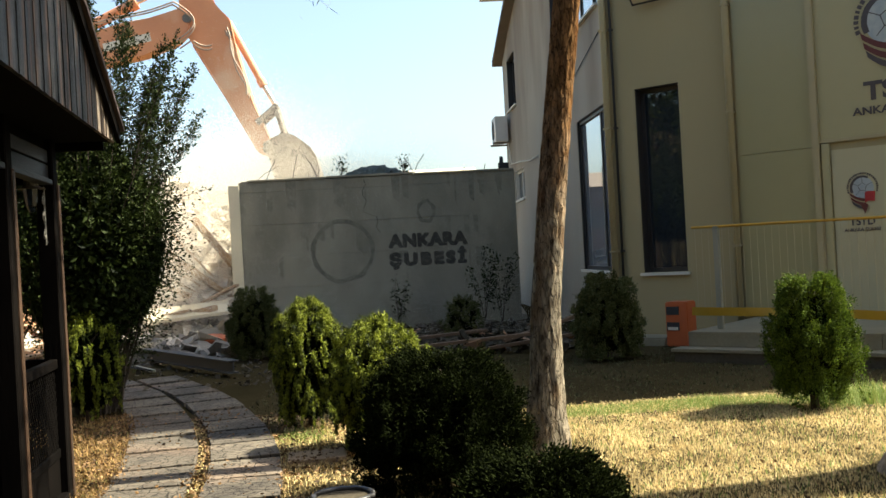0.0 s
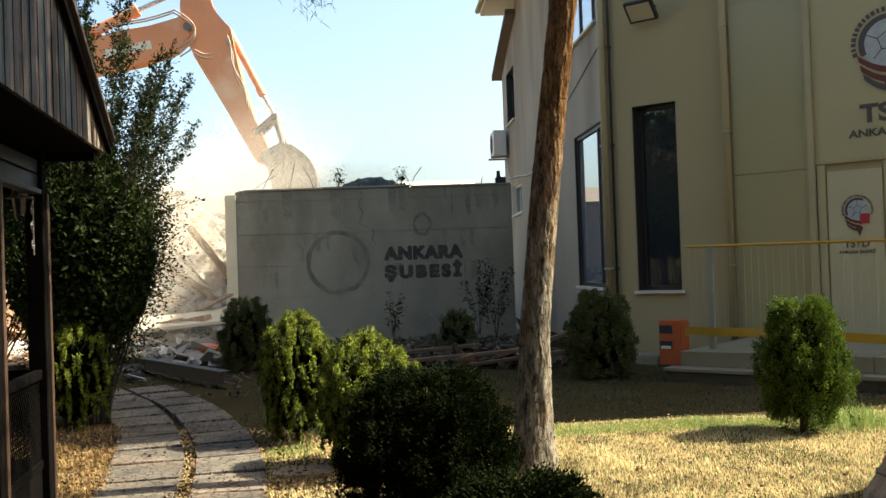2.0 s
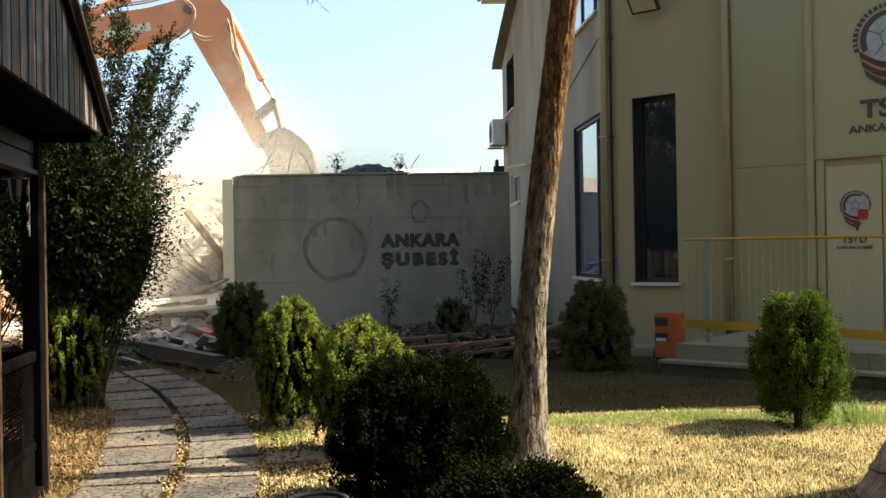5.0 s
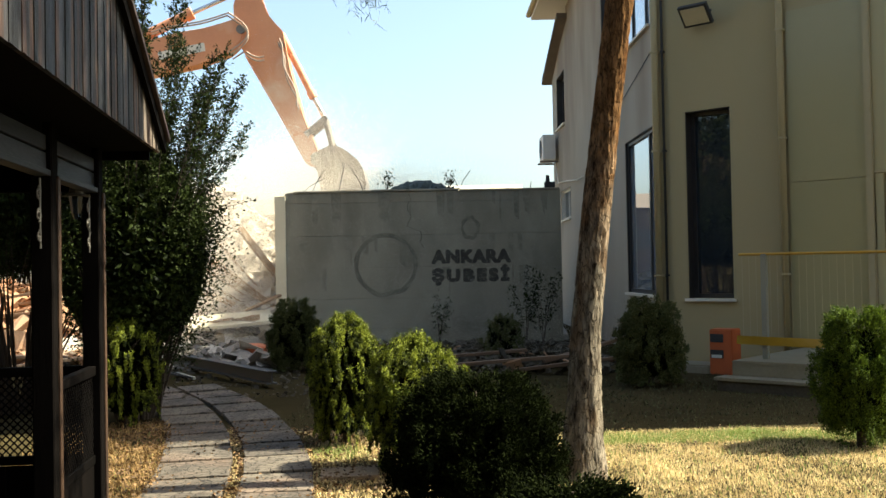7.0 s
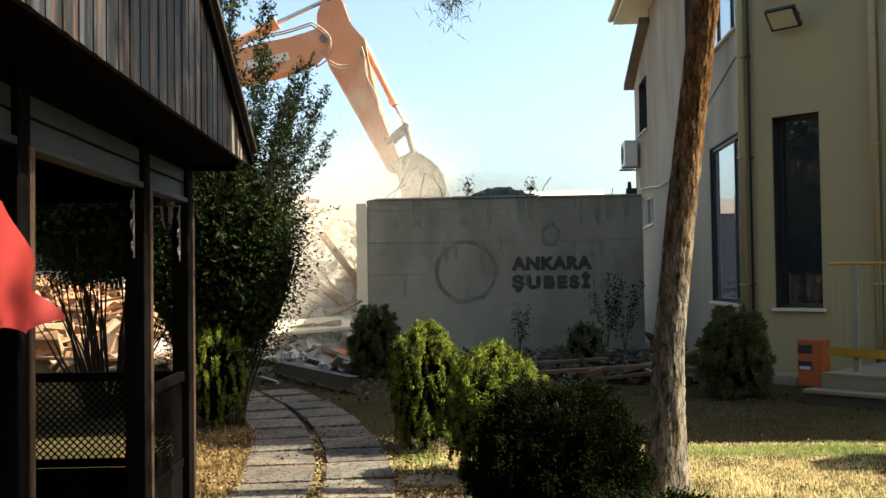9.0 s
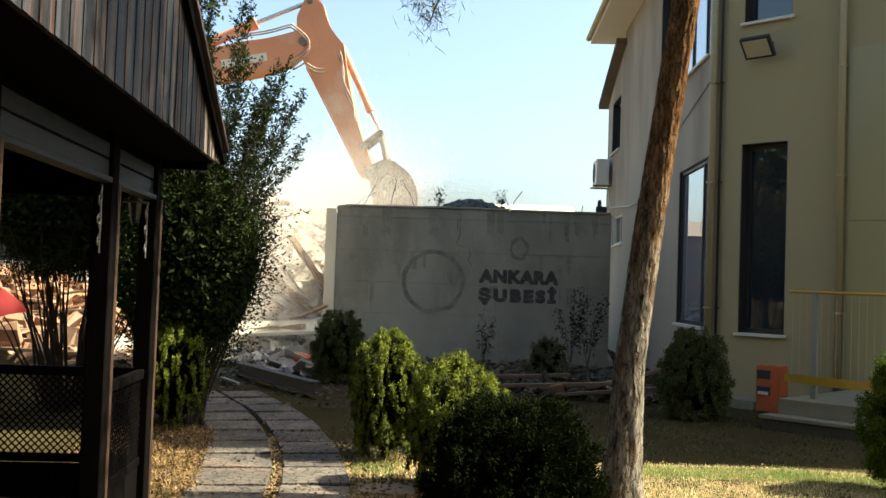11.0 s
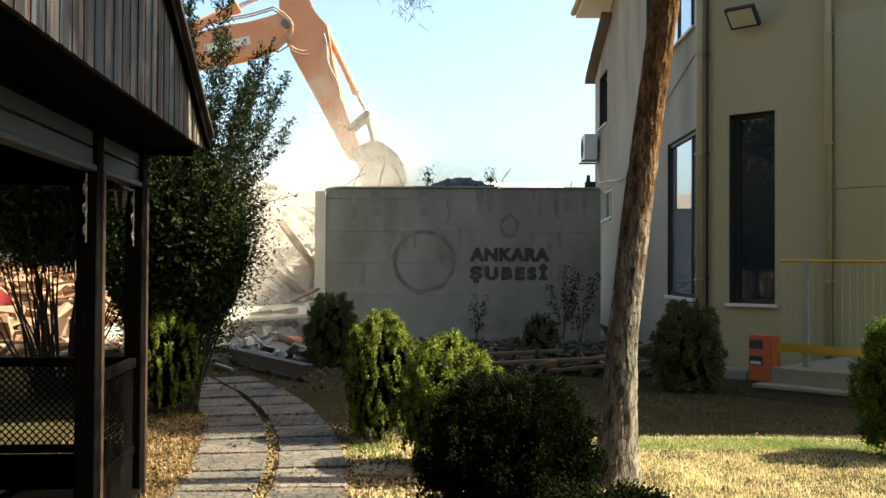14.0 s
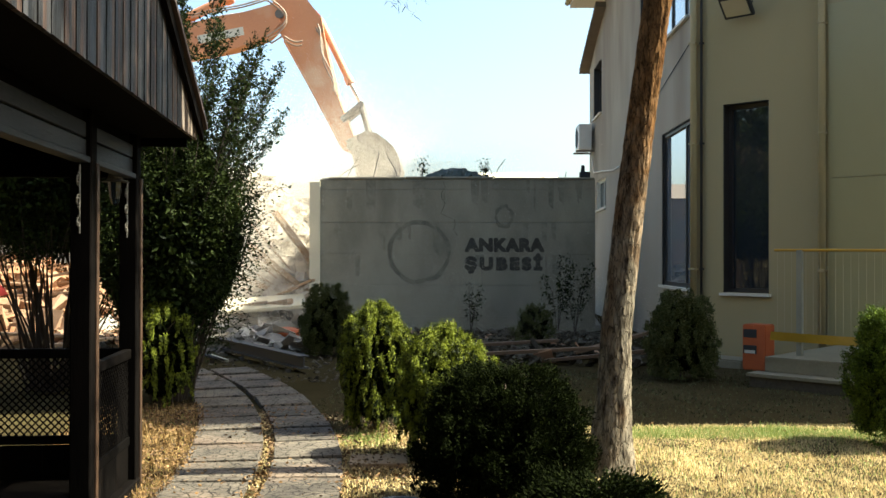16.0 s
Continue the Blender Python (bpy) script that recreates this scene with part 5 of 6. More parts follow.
bmesh.ops.bevel(bm, geom=bm.edges[:], offset=0.03, segments=2, affect="EDGES")
boom = part("boom", bm, M_orange, exc, "orange dusty boom")
bm = bmesh.new()
eprism(bm, [(-5.56, 8.46), (-5.57, 9.36), (-5.33, 9.92), (-5.05, 9.97), (-4.8, 9.7), (-4.62, 9.05), (-4.15, 8.55), (-3.97, 7.45), (-3.62, 6.1), (-3.1, 4.85), (-3.2, 4.56), (-3.53, 4.68), (-4.32, 6.21), (-5.22, 7.83)], EY - 0.22, EY + 0.22)
bmesh.ops.bevel(bm, geom=bm.edges[:], offset=0.03, segments=2, affect="EDGES")
stick = part("stick", bm, M_orange, exc, "orange dusty stick")
# pale welded flange along both edges of the stick
for run in (((-5.22, 7.83), (-4.32, 6.21), (-3.53, 4.72)), ((-4.15, 8.5), (-3.97, 7.45), (-3.62, 6.1), (-3.14, 4.9))):
    for yo in (-0.235, 0.235):
        bm = bmesh.new()
        tube(bm, [(x, EY + yo, z) for x, z in run], 0.028, 6)
        part("flange", bm, M_orange, stick)
for a, b, r, par in (((-8.75, 8.25), (-6.85, 9.15), 0.15, boom), ((-4.22, 8.5), (-3.34, 6.68), 0.10, stick)):
    bm = bmesh.new()
    tube(bm, [(a[0], EY, a[1]), (b[0], EY, b[1])], r, 14)
    cyl = part("cylinder", bm, M_orange, par)
    d = (Vector(b) - Vector(a)).normalized()
    bm = bmesh.new()
    tube(bm, [(b[0] - d.x * 0.16, EY, b[1] - d.y * 0.16), (b[0] + d.x * 0.06, EY, b[1] + d.y * 0.06)], r * 1.25, 14)
    part("gland", bm, M_orange, cyl)
for a, b, par in (((-6.85, 9.15), (-5.4, 9.78), boom), ((-3.34, 6.68), (-2.98, 5.99), stick)):
    bm = bmesh.new()
    tube(bm, [(a[0], EY, a[1]), (b[0], EY, b[1])], 0.065, 10)
    part("rod", bm, M_chrome, par)
bm = bmesh.new()
eprism(bm, [(-8.95, 7.9), (-8.5, 7.95), (-8.55, 8.4), (-8.85, 8.45)], EY - 0.2, EY + 0.2)
part("pivot_lug", bm, M_orange, boom)
for x, z, r, half, par in ((-5.35, 8.6, 0.13, 0.32, boom), (-5.2, 9.8, 0.09, 0.26, stick), (-4.2, 8.13, 0.09, 0.26, stick), (-3.3, 4.75, 0.10, 0.30, stick), (-2.98, 5.97, 0.09, 0.38, stick)):
    bm = bmesh.new()
    tube(bm, [(x, EY - half, z), (x, EY + half, z)], r, 14)
    part("pivot_pin", bm, M_steel, par)
for yo, dr in ((-0.33, 0.0), (-0.36, 0.10), (0.33, 0.05)):
    runs = ([(-7.9 + 2.2 * q, EY + yo, 8.48 + dr * 0.6 + 0.5 * q + 0.03 * math.sin(7 * q)) for q in (i / 8 for i in range(9))],
            [(-5.7 + 0.62 * math.sin(3.0 * q) - 0.1 * q, EY + yo, 8.98 + dr - 1.15 * q) for q in (i / 12 for i in range(13))],
            [(-5.18 + 0.5 * q, EY + yo, 7.83 + dr - 0.16 * math.sin(2.2 * q)) for q in (i / 6 for i in range(7))],
            [(-4.28 + 0.55 * q + 0.06 * math.sin(9 * q + dr * 9), EY + yo, 8.2 + dr - 1.95 * q) for q in (i / 12 for i in range(13))])
    for run in runs:
        bm = bmesh.new()
        tube(bm, run, 0.025, 6)
        part("hose", bm, M_hose, stick, "dusty pale hydraulic hose")
for yo in (-0.3, 0.3):
    bm = bmesh.new()
    tube(bm, [(-3.54, EY + yo, 5.52), (-2.98, EY + yo, 5.97)], 0.10, 8)
    part("linkage", bm, M_steel, stick)
    bm = bmesh.new()
    tube(bm, [(-2.98, EY + yo, 5.97), (-2.74, EY + yo, 5.04)], 0.085, 8)
    part("linkage", bm, M_steel, stick)
bm = bmesh.new()
shell = [(-3.36, 4.88), (-3.05, 5.05), (-2.75, 5.15), (-2.5, 5.1), (-2.25, 4.92), (-2.02, 4.72), (-1.88, 4.47), (-1.79, 4.07), (-1.86, 3.7), (-2.05, 3.3), (-2.3, 2.9), (-2.56, 2.44)]
inner = [(x - 0.08, z - 0.09) for x, z in shell[1:-1]][::-1]
eprism(bm, shell + [(-2.62, 2.46)] + inner, EY - 0.72, EY + 0.72)
for yo in (-0.74, 0.70):
    eprism(bm, shell + [(-2.68, 2.5), (-2.80, 3.0), (-3.05, 3.8), (-3.16, 4.4)], EY + yo, EY + yo + 0.04)
bucket = part("bucket", bm, M_steel, exc, "dusty steel bucket")
for yo in (-0.3, 0.26):
    bm = bmesh.new()
    eprism(bm, [(-3.42, 4.8), (-3.2, 4.55), (-2.9, 4.9), (-2.6, 5.05), (-2.68, 5.26), (-2.85, 5.24), (-3.15, 5.02)], EY + yo, EY + yo + 0.05)
    part("ear", bm, M_steel, bucket)
for k in range(5):
    bm = bmesh.new()
    eprism(bm, [(-2.7, 2.52), (-2.5, 2.5), (-2.72, 2.15)], EY - 0.68 + 0.3 * k, EY - 0.56 + 0.3 * k)
    part("tooth", bm, M_steel, bucket)
# maker's marking on the boom as a plain pale bar
bm = bmesh.new()
box(bm, -7.05, EY - 0.306, 7.98, 1.35, 0.012, 0.24, ry=-11)
part("marking", bm, M_white, boom)
# house, cab and tracks
bm = bmesh.new()
box(bm, -14.2, EY, 3.7, 3.9, 2.8, 1.5, bevel=0.12)
box(bm, -15.6, EY, 3.8, 1.0, 2.6, 1.6, bevel=0.2)
part("house", bm, M_orange, exc)
bm = bmesh.new()
box(bm, -12.9, EY - 0.95, 4.4, 1.5, 1.0, 1.9, bevel=0.1)
cab = part("cab", bm, M_glass, exc)
bm = bmesh.new()
box(bm, -12.9, EY - 0.95, 5.4, 1.6, 1.1, 0.08, bevel=0.03)
for xx in (-13.65, -12.15):
    for yy in (EY - 1.46, EY - 0.44):
        box(bm, xx, yy, 4.4, 0.09, 0.09, 1.95)
part("cab_frame", bm, M_orange, cab)
for yo in (-1.1, 1.1):
    bm = bmesh.new()
    eprism(bm, [(-16.0, 2.3), (-15.7, 1.9), (-12.3, 1.9), (-12.0, 2.3), (-12.3, 2.7), (-15.7, 2.7)], EY + yo - 0.3, EY + yo + 0.3)
    part("track", bm, M_rubber, exc)
bm = bmesh.new()
box(bm, -14.0, EY, 2.6, 1.8, 1.9, 0.7, bevel=0.1)
part("undercarriage", bm, M_steel, exc)
bm = bmesh.new()
prism(bm, [(-17.5, EY - 2.2), (-10.6, EY - 2.2), (-10.2, EY + 2.2), (-17.5, EY + 2.2)], -0.1, 1.9)
tagged(finish("rubble_ramp", bm, M_rubble), "levelled rubble bank under an excavator", "rubble", kind="stuff")

# ---- platform, steps, railing, bin, lamp, air conditioner ----
plat = thing("entrance_platform", "low entrance platform with white marble steps", "platform")
plat["kind"] = "structure"
S0 = 2.34
O1 = 2.3
bm = bmesh.new()
fbox(bm, S0 + 0.02, 8.36, 0.0, O1 - 0.03, -0.05, 0.30)
part("core", bm, M_stone_brown, plat)
for k in range(5):
    bm = bmesh.new()
    a, b = S0 + k * 1.2, S0 + (k + 1) * 1.2 - 0.006
    fbox(bm, a, b, 0.002, O1, 0.30, 0.345, 0.006)
    part("top_slab", bm, M_marble, plat)
    bm = bmesh.new()
    fbox(bm, a, b, O1 - 0.03, O1 - 0.006, 0.155, 0.30, 0.003)
    part("riser_slab", bm, M_marble, plat)
    bm = bmesh.new()
    fbox(bm, a - 0.12, b - 0.12, O1 - 0.03, O1 + 0.28, 0.11, 0.152, 0.006)
    part("lower_step", bm, M_marble, plat)
bm = bmesh.new()
fbox(bm, S0 - 0.08, 8.4, O1 - 0.03, O1 + 0.25, -0.05, 0.11)
part("step_base", bm, M_murk, plat)

rail = thing("railing", "metal railing with yellow rail and thin balusters", "railing")
RO = 1.9
for s in (2.62, 5.2, 7.8):
    bm = bmesh.new()
    fbox(bm, s - 0.035, s + 0.035, RO - 0.035, RO + 0.035, 0.345, 1.70, 0.006)
    part("post", bm, M_galv, rail)
bm = bmesh.new()
tube(bm, [fac(2.28, RO, 1.70), fac(8.0, RO, 1.67)], 0.018, 8)
part("top_rail", bm, M_yellow, rail)
bm = bmesh.new()
tube(bm, [fac(2.28, RO, 0.56), fac(8.0, RO, 0.56)], 0.012, 8)
part("lower_rail", bm, M_yellow, rail)
s = 2.32
while s < 7.9:
    bm = bmesh.new()
    tube(bm, [fac(s, RO, 0.56), fac(s, RO, 1.68)], 0.0035, 5)
    part("baluster", bm, M_cream, rail)
    s += 0.095
bm = bmesh.new()
prev = None
for i in range(40):
    t = i / 39
    s = 2.25 + 5.6 * t
    z = 0.64 - 0.07 * t - 0.22 * max(0, t - 0.3)
    cur = [bm.verts.new(fac(s, RO + 0.05 + 0.02 * math.sin(t * 21), z)), bm.verts.new(fac(s, RO + 0.07, z - 0.11))]
    if prev:
        bm.faces.new((prev[0], cur[0], cur[1], prev[1]))
    prev = cur
tagged(finish("barrier_tape", bm, M_tape), "sagging yellow barrier tape along a railing", "tape")

bin_ = thing("litter_bin", "small orange litter bin with dark openings", "bin")
bm = bmesh.new()
fbox(bm, 1.31, 1.66, 0.60, 0.90, -0.02, 0.64, 0.015)
bin_body = part("body", bm, M_bin, bin_)
for z in (0.45, 0.22):
    bm = bmesh.new()
    fbox(bm, 1.33, 1.53, 0.898, 0.91, z, z + 0.12)
    part("opening", bm, M_black, bin_body)
bm = bmesh.new()
fbox(bm, 1.35, 1.51, 0.91, 0.914, 0.225, 0.27)
part("sticker", bm, M_white, bin_body)
bm = bmesh.new()
fbox(bm, 0.6, 1.28, 0.3, 0.85, -0.05, 0.10, 0.02)
tagged(finish("kerb_block", bm, M_marble), "pale stone block at the foot of a wall", "block")

lamp = thing("floodlight", "square floodlight on the tan facade", "lamp")
bm = bmesh.new()
LM = Matrix.Translation(fac(0.88, 0.25, 5.44)) @ Matrix(((CD.x, CN.x, 0, 0), (CD.y, CN.y, 0, 0), (0, 0, 1, 0), (0, 0, 0, 1))) @ pose(0, 0, 0, -42, 0, 0)


def lbox(bm, x, y, z, sx, sy, sz, bevel=0.0):
    n0 = len(bm.verts)
    box(bm, x, y, z, sx, sy, sz, bevel=bevel)
    bm.verts.ensure_lookup_table()
    bmesh.ops.transform(bm, matrix=LM, verts=bm.verts[n0:])


lbox(bm, 0, 0, 0, 0.48, 0.07, 0.36, 0.01)
housing = part("housing", bm, M_black, lamp)
bm = bmesh.new()
lbox(bm, 0, 0.037, 0, 0.40, 0.01, 0.28)
part("lamp_glass", bm, M_lamp_glass, housing, "pale lamp glass")
bm = bmesh.new()
tube(bm, [fac(0.76, 0.0, 5.5), fac(0.76, 0.22, 5.48)], 0.02, 8)
part("bracket", bm, M_black, lamp)
bm = bmesh.new()
tube(bm, [fac(0.95, 0.22, 5.48), fac(1.12, 0.2, 5.48)], 0.018, 8)
part("arm", bm, M_black, lamp)

ac = thing("air_conditioner", "white outdoor air conditioner unit on the side wall", "air conditioner")
bm = bmesh.new()
box(bm, 3.42, 28.3, 5.0, 0.36, 0.9, 0.72, bevel=0.02)
casing = part("casing", bm, M_plastic, ac)
bm = bmesh.new()
bmesh.ops.create_cone(bm, segments=28, radius1=0.27, radius2=0.27, depth=0.02, cap_ends=True, matrix=pose(3.235, 28.4, 5.0, 0, 90, 0))
part("fan_grille", bm, M_black, casing, "dark round fan grille")
bm = bmesh.new()
for yy in (27.95, 28.65):
    bm = bmesh.new()
    box(bm, 3.42, yy, 4.6, 0.5, 0.04, 0.05)
    part("bracket", bm, M_steel, ac)
bm = bmesh.new()
tube(bm, [(3.6, 28.0, 4.62), (3.62, 27.6, 3.95), (3.63, 26.0, 3.86), (3.63, 24.2, 3.72), (3.64, 23.0, 3.72)], 0.02, 6)
tagged(finish("cable", bm, M_white, True), "pale cable sagging along the side wall", "cable")
bm = bmesh.new()
tube(bm, [(3.67, 15.97, 5.1), (3.67, 18.2, 4.75), (3.67, 20, 4.5)], 0.008, 6)
tagged(finish("cable", bm, M_black, True), "thin dark cable across the side wall", "cable")

# ---- logos and writing at the entrance ----


def on_sign(u, z, o):
    return fac(u, 0.022 + o, z)


def disc(bm, cu, cz, r, n=40, o=0.004, sq=1.0):
    vs = [bm.verts.new(on_sign(cu + r * math.cos(2 * math.pi * i / n), cz + sq * r * math.sin(2 * math.pi * i / n), o)) for i in range(n)]
    bm.faces.new(vs)


def poly(bm, pts, o):
    bm.faces.new([bm.verts.new(on_sign(u, z, o)) for u, z in pts])


def logo(cu, cz, k, name):
    """Round ball over curved dark bands that end in a nib, with a red patch: plain shapes."""
    t = thing(name, "round emblem over dark red bands, on a wall sign", "emblem", "emblems")
    bx, bz = cu + 0.06 * k, cz + 0.17 * k

    def strip(inner, outer, o):
        bm = bmesh.new()
        a = [bm.verts.new(on_sign(u, z, o)) for u, z in inner]
        b = [bm.verts.new(on_sign(u, z, o)) for u, z in outer]
        for i in range(len(a) - 1):
            bm.faces.new((a[i], a[i + 1], b[i + 1], b[i]))
        return bm

    def arc(r, a0, a1, sx=0.0, n=20):
        return [(bx + sx + r * math.cos(radians(a0 + (a1 - a0) * i / n)), bz + r * math.sin(radians(a0 + (a1 - a0) * i / n))) for i in range(n + 1)]

    bm = bmesh.new()
    disc(bm, bx, bz, 0.355 * k, o=0.005)
    ball = part("ball", bm, M_logo_blue, t)
    part("crescent", strip(arc(0.33 * k, 60, 205, 0.015 * k), arc(0.40 * k, 60, 205), 0.008), M_logo_dark, t)
    # seams of the ball: one five-sided patch and the lines out of it
    cor = [(bx + 0.14 * k * math.cos(radians(90 + 72 * i)), bz + 0.02 * k + 0.14 * k * math.sin(radians(90 + 72 * i))) for i in range(5)]
    for i in range(5):
        (u0, z0), (u1, z1) = cor[i], cor[(i + 1) % 5]
        for (p, q), (p1, q1) in (((u0, z0), (u1, z1)), ((u0, z0), (bx + (u0 - bx) * 2.35, bz + (z0 - bz) * 2.35))):
            d = Vector((p1 - p, q1 - q)).normalized() * 0.007 * k
            bm = bmesh.new()
            poly(bm, [(p - d.y, q + d.x), (p1 - d.y, q1 + d.x), (p1 + d.y, q1 - d.x), (p + d.y, q - d.x)], 0.0085)
            part("seam", bm, M_logo_dark, ball)
    for i, (dz, du, m) in enumerate(((0.0, 0.0, M_logo_maroon), (-0.14, 0.03, M_logo_maroon), (-0.27, 0.07, M_logo_dark))):
        up = [(cu + (-0.36 + du + (0.50 - du * 0.9) * q) * k, cz + (0.03 + dz - 0.22 * q - 0.05 * math.sin(3.14 * q)) * k) for q in (n / 8 for n in range(9))]
        lo = [(u + 0.02 * k * (1 - n / 8), z - (0.10 - 0.01 * n / 8) * k) for n, (u, z) in enumerate(up)]
        part("band", strip(up, lo, 0.010 + 0.001 * i), m, t)
    bm = bmesh.new()
    poly(bm, [(cu + 0.13 * k, cz + 0.0 * k), (cu + 0.24 * k, cz + 0.05 * k), (cu + 0.46 * k, cz + 0.03 * k), (cu + 0.43 * k, cz - 0.29 * k), (cu + 0.24 * k, cz - 0.27 * k), (cu + 0.13 * k, cz - 0.33 * k)], 0.0135)
    part("patch", bm, M_logo_red, t)
    bm = bmesh.new()
    poly(bm, [(cu + 0.0 * k, cz - 0.40 * k), (cu + 0.15 * k, cz - 0.33 * k), (cu + 0.23 * k, cz - 0.42 * k), (cu + 0.11 * k, cz - 0.70 * k)], 0.0125)
    part("nib", bm, M_logo_maroon, t)
    for i in range(24):
        a = radians(196 - i * 9.2)
        bm = bmesh.new()
        cuu, czz = bx + 0.47 * k * math.cos(a), bz + 0.47 * k * math.sin(a)
        hw = (0.030, 0.020, 0.026)[i % 3] * k
        du, dz = hw * math.sin(a), -hw * math.cos(a)
        eu, ez = 0.034 * k * math.cos(a), 0.034 * k * math.sin(a)
        poly(bm, [(cuu - du - eu, czz - dz - ez), (cuu + du - eu, czz + dz - ez), (cuu + du + eu, czz + dz + ez), (cuu - du + eu, czz - dz + ez)], 0.005)
        part("arc_mark", bm, M_logo_dark, t)


logo(4.37, 4.22, 0.95, "emblem_sign")
tagged(lettering("sign_lettering", "TSYD", 4.03, 3.33, 0.34, M_logo_dark, on_sign, 0.95, None, 1.0, 0.012), "bold dark letters on the sign wall", "lettering", "sign lettering")
tagged(lettering("sign_lettering", "ANKARA ŞUBESİ", 3.87, 3.13, 0.145, M_logo_dark, on_sign, 1.35, None, 1.0, 0.004), "small dark letters on the sign wall", "lettering", "sign lettering")
bm = bmesh.new()
fbox(bm, 3.55, 4.29, 0.004, 0.022, 0.40, 2.69, 0.003)
tagged(finish("door_panel", bm, M_door_white), "pale door panel with a small emblem", "panel")
bm = bmesh.new()
for a, b in ((3.42, 3.53), (4.31, 4.42)):
    fbox(bm, a, b, 0.004, 0.04, 0.36, 2.79, 0.006)
structure("door_frame", bm, M_sign, "pale door frame")
bm = bmesh.new()
fbox(bm, 4.44, 6.2, 0.004, 0.018, 0.36, 2.79)
structure("door_leaf", bm, M_sign, "plain pale panel beside the door")
logo(3.92, 2.06, 0.42, "emblem_sign")
tagged(lettering("sign_lettering", "TSYD", 3.75, 1.62, 0.15, M_logo_dark, on_sign, 0.34, None, 1.0, 0.004), "small dark letters on a door panel", "lettering", "sign lettering")
tagged(lettering("sign_lettering", "ANKARA ŞUBESİ", 3.68, 1.535, 0.062, M_logo_dark, on_sign, 0.48, None, 1.0, 0.001), "line of small dark letters on a door panel", "lettering", "sign lettering")

# dark plant pot in front of the junipers
pot = thing("plant_pot", "dark glossy round plant pot on the ground", "pot")
bm = bmesh.new()
tube(bm, [(-0.34, 5.5, -0.03), (-0.34, 5.5, 0.04), (-0.34, 5.5, 0.22)], [0.115, 0.125, 0.155], 28)
part("body", bm, M_pot, pot, smooth=True)
bm = bmesh.new()
tube(bm, [(-0.34 + 0.165 * math.cos(a), 5.5 + 0.165 * math.sin(a), 0.235) for a in [2 * math.pi * i / 32 for i in range(33)]], 0.016, 8)
part("rim", bm, M_pot, pot, smooth=True)
bm = bmesh.new()
bmesh.ops.create_cone(bm, segments=28, radius1=0.15, radius2=0.15, depth=0.02, cap_ends=True, matrix=pose(-0.34, 5.5, 0.218))
part("earth", bm, M_murk, pot)

# iron lantern under the gazebo's beam
lantern = thing("lantern", "small dark iron lantern hanging under the gazebo's beam", "lantern")
LX, LY = -2.36, 6.7
bm = bmesh.new()
tube(bm, [(LX, LY, 2.48), (LX, LY, 2.20)], 0.008, 6)
part("rod", bm, M_iron, lantern)
bm = bmesh.new()
tube(bm, [(LX, LY, 2.20), (LX, LY, 2.17), (LX, LY, 2.135), (LX, LY, 2.115)], [0.012, 0.045, 0.05, 0.095], 12)
part("cap", bm, M_iron, lantern)
bm = bmesh.new()
tube(bm, [(LX, LY, 2.114), (LX, LY, 2.0), (LX, LY, 1.96)], [0.05, 0.035, 0.02], 8)
part("glass", bm, M_glass, lantern)

# brown stone plates beside the path
for x, y, a in ((-0.66, 7.86, 4),):
    bm = bmesh.new()
    box(bm, 0, 0, 0, 0.46, 0.36, 0.04, bevel=0.01)
    o = tagged(finish("stone_plate", bm, M_plate_lit), "brown stone plate lying beside the path", "stone plate", "stone plates")
    o.matrix_world = pose(x, y, -0.012, 1, -1, a)

# ---- far trees and house beyond ----
rng = rnd(99)
t = thing("far_trees", "distant hazy belt of trees", "trees")
n = 5000
c = np.column_stack([rng.uniform(-70, 60, n), rng.uniform(120, 150, n), np.abs(rng.normal(size=n)) * 2.2 + 1.0])
o = leaf_mesh("crowns", c, rng.normal(size=(n, 3)), 2.2, 1.6, M_far, rng)
o.parent = t
o["kind"] = "stuff"
t["kind"] = "structure"


def unseen_tree(x, y, h, r, seed):
    t = thing("unseen_tree", "tall leafy tree out of view, added to cut skylight", "tree", "garden trees")
    rng = rnd(seed)
    bm = bmesh.new()
    tube(bm, [(x, y, -0.05), (x + 0.1, y, h * 0.35), (x, y + 0.1, h * 0.8)], [0.2, 0.15, 0.05], 9)
    cs = []
    for k in range(34):
        a, z = rng.uniform(0, 6.28), h * rng.uniform(0.42, 0.95)
        rr = r * math.sqrt(max(0.05, 1 - ((z / h - 0.6) / 0.45) ** 2)) * rng.uniform(0.5, 1)
        tip = np.array([x + rr * math.cos(a), y + rr * math.sin(a), z])
        tube(bm, [(x, y, z * 0.75), tuple(tip)], [0.05, 0.01], 5)
        cs.append(tip + rng.normal(size=(300, 3)) * np.array([0.5, 0.5, 0.4]))
    part("trunk", bm, M_twig, t)
    c = np.concatenate(cs)
    o = leaf_mesh("crown", c, rng.normal(size=c.shape), 0.2, 0.13, M_leaf, rng)
    o.parent = t


# all out of view: added to cut the skylight and darken window reflections
for i, (x, y, h, r) in enumerate(((-13, 5.0, 10, 3.0), (-14.5, 9.0, 11, 3.0), (-12, 0.5, 10, 3.2), (-11, -4.5, 11, 3.2), (-5.5, -6, 11, 3.2), (0, -7, 12, 3.2), (5.5, -7, 11, 3.2), (-3.6, 0.4, 9.5, 2.6), (0.4, -2.2, 9.0, 2.4))):
    unseen_tree(x, y, h, r, 120 + i)

# small lime-leaved twig hanging into view
rng = rnd(7)
twig = thing("leafy_twig", "hanging twig tip with yellow-green leaves", "branch")
bm = bmesh.new()
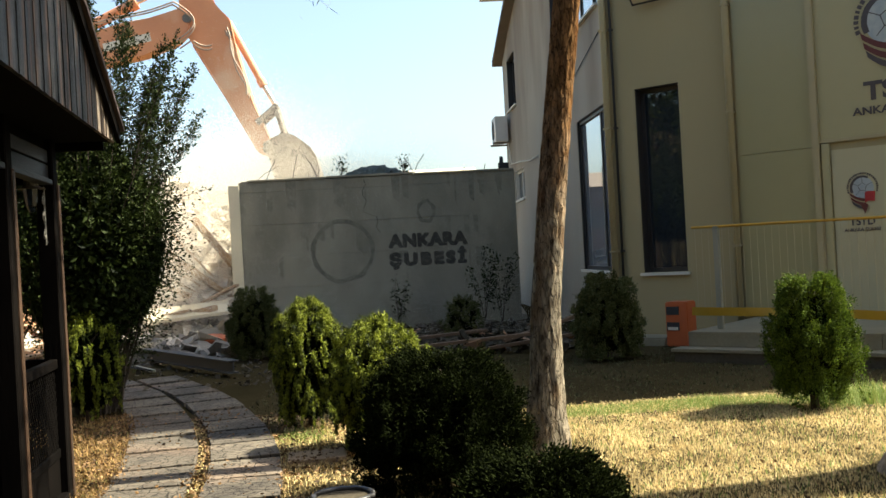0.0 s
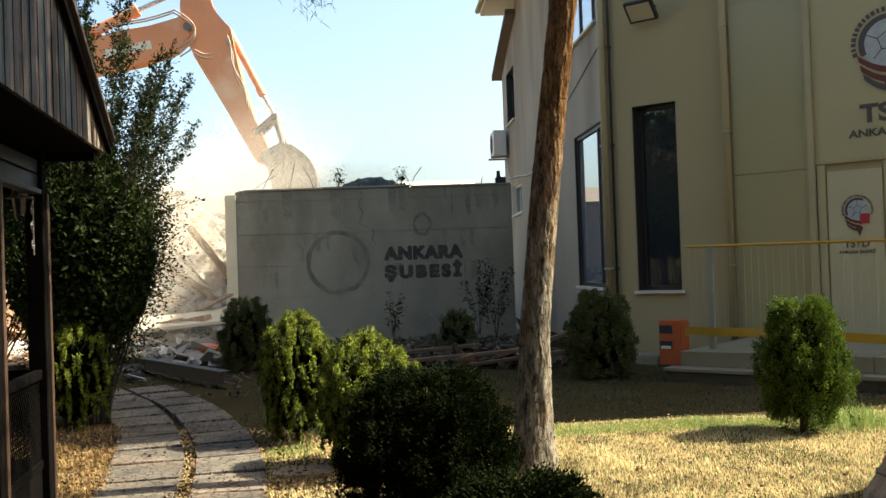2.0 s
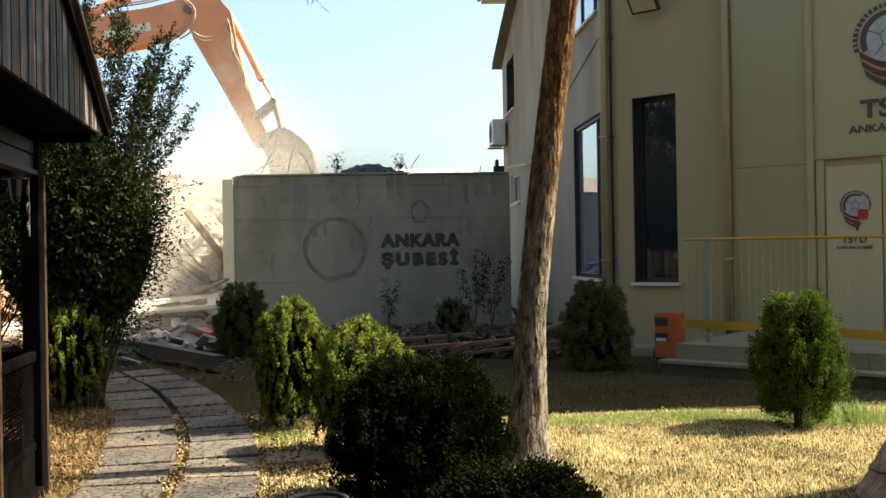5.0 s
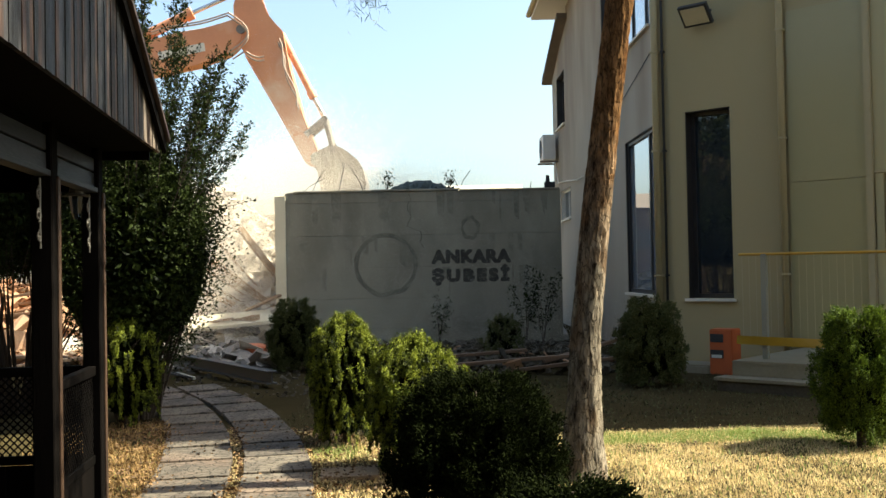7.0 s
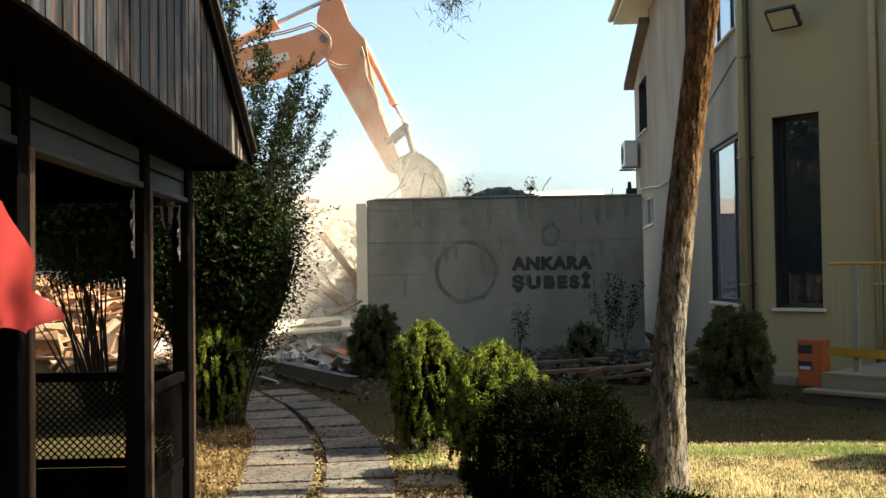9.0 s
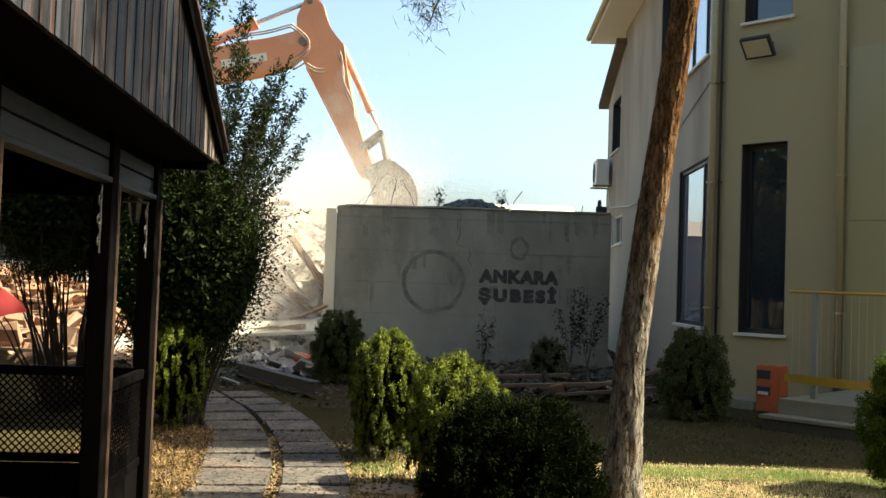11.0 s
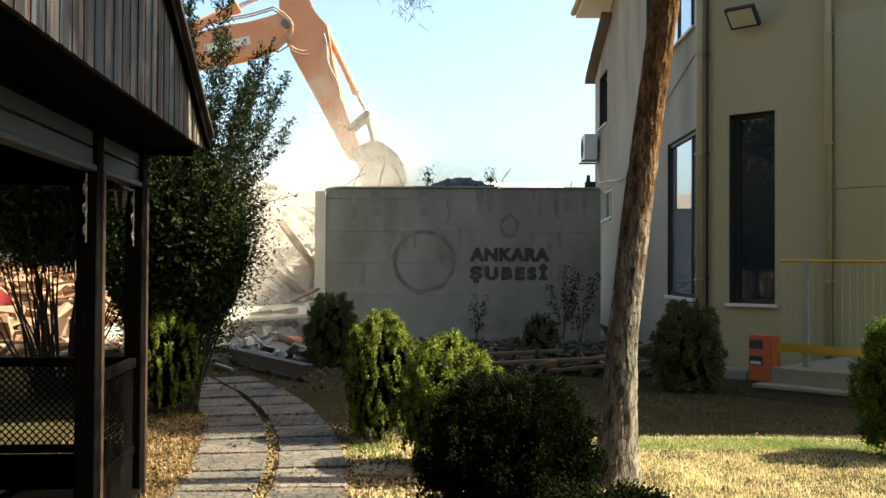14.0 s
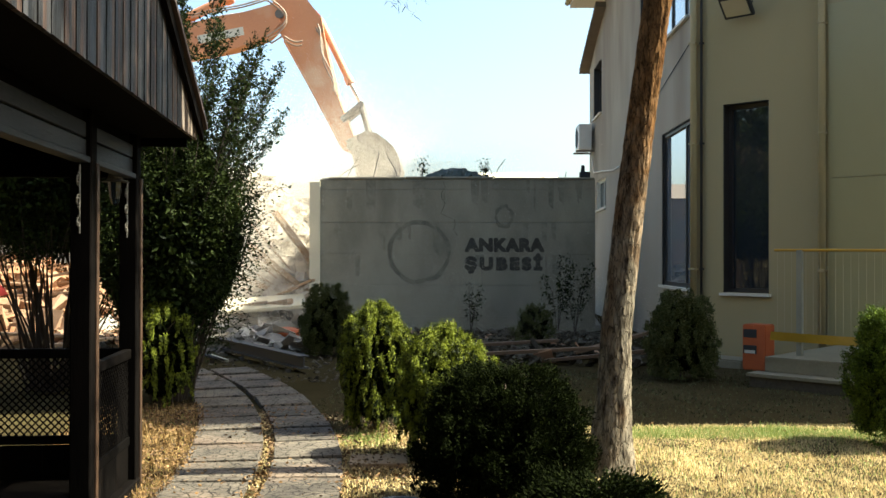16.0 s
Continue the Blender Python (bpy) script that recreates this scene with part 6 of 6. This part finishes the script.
tube(bm, [(1.85, 7.4, 6.6), (-0.6, 7.1, 4.9), (-1.75, 7.0, 4.0), (-1.9, 7.0, 3.58)], [0.04, 0.02, 0.008, 0.002], 5)
part("limb", bm, M_twig, twig)
c = np.array([-1.9, 7.0, 3.64]) + rng.normal(size=(26, 3)) * np.array([0.05, 0.05, 0.06])
o = leaf_mesh("leaves", c, rng.normal(size=c.shape) + np.array([0, 0, -0.8]), 0.06, 0.035, M_lime_leaf, rng)
o.parent = twig

# ---- dust over the demolition: many fine flecks, thickest by the wall's end ----
rng = rnd(131)
puffs = ((-4.6, 23.5, 1.6, 0.9, 1.2, 1.3, 90000, 0.0115), (-5.6, 25.0, 3.0, 1.2, 1.4, 1.3, 80000, 0.0115), (-3.9, 25.5, 3.9, 0.8, 1.0, 0.9, 60000, 0.0105), (-2.0, 26.4, 4.3, 1.0, 0.7, 0.7, 50000, 0.0105), (-3.3, 26.6, 5.3, 0.8, 0.6, 1.0, 45000, 0.0105),
         (-4.2, 21.3, 1.4, 0.8, 1.0, 1.0, 105000, 0.0105), (-4.5, 19.4, 0.9, 0.7, 0.7, 0.8, 90000, 0.0098), (-4.3, 22.6, 2.6, 0.7, 0.8, 0.9, 110000, 0.0105), (-3.2, 27.6, 4.0, 1.0, 0.5, 0.9, 75000, 0.0115), (-1.0, 23.5, 3.6, 1.6, 0.6, 0.35, 50000, 0.0105),
         (-2.0, 18.6, 0.6, 1.4, 1.1, 0.6, 130000, 0.0042), (1.2, 18.0, 0.6, 1.5, 1.2, 0.6, 120000, 0.0042))
cs, sizes = [], []
for px, py, pz, sx, sy, sz, n, fleck in puffs:
    k = rng.normal(size=(22, 3)) * np.array([sx, sy, sz]) * 0.75
    i = rng.integers(0, 22, n)
    cs.append(np.array([px, py, pz]) + k[i] + rng.normal(size=(n, 3)) * np.array([sx, sy, sz]) * 0.55)
    sizes.append(np.full(n, fleck))
c, fleck = np.concatenate(cs), np.concatenate(sizes)
keep = (c[:, 2] > 0.05) & ~((c[:, 0] > -3.5) & (c[:, 1] > 20.85) & (c[:, 1] < 21.6) & (c[:, 2] < 3.4)) & ~((c[:, 0] > 3.5) & (c[:, 1] > 15))
c, fleck = c[keep], fleck[keep]
n = len(c)
a, b = rng.normal(size=(n, 3)), rng.normal(size=(n, 3))
a /= np.linalg.norm(a, axis=1, keepdims=True)
b /= np.linalg.norm(b, axis=1, keepdims=True)
sz = (fleck * rng.uniform(0.5, 1.3, n))[:, None]
v = np.stack([c, c + a * sz, c + b * sz], 1).reshape(-1, 3)
tagged(cloud("dust_cloud", v, np.arange(3 * n).reshape(-1, 3), M_dust), "pale dust drifting over the rubble", "dust", kind="stuff")

# plain walls out of view behind and to the left, added to cut skylight
bm = bmesh.new()
box(bm, -2, -12.2, 5, 34, 0.4, 10)
box(bm, -19, 4, 3.5, 0.4, 32, 7)
structure("wall_garden", bm, M_tan, "unseen plain rendered walls added to cut the skylight")

# far low pale house just over the wall, and a hidden one to reflect


def far_house(x, y, w, h, n, label, roof_mat, wall_mat):
    t = thing("far_house", label, "house", "far houses")
    bm = bmesh.new()
    box(bm, x, y, h / 2, w, 6, h)
    part("wall", bm, wall_mat, t)
    bm = bmesh.new()
    prism(bm, [(y - 3.4, h), (y + 3.4, h), (y, h + 1.15)], x - w / 2 - 0.4, x + w / 2 + 0.4, lambda a, b, c: (c, a, b))
    part("roof", bm, roof_mat, t)
    for i in range(n):
        bm = bmesh.new()
        box(bm, x - w / 2 + w * (i + 0.5) / n, y - 3.02, h * 0.62, 1.1, 0.08, 1.3)
        part("window", bm, M_frame, t)


far_house(2.0, 63, 7, 5.8, 3, "distant low house with pale roof", M_pale_concrete, M_fascia)
# hidden by the panel wall; its dark walls only darken window_3's reflection
far_house(-7.2, 66, 8, 5.3, 4, "hidden low house added for the side window to reflect", M_fascia, M_roof_felt)
# small dark fitting on the wall's end
bm = bmesh.new()
box(bm, 2.58, 21.1, 3.36, 0.22, 0.16, 0.12, bevel=0.015)
bmesh.ops.create_cone(bm, segments=12, radius1=0.05, radius2=0.035, depth=0.16, cap_ends=True, matrix=pose(2.54, 21.1, 3.48))
tagged(finish("wall_fitting", bm, M_black), "small dark fitting on top of the wall", "fitting")
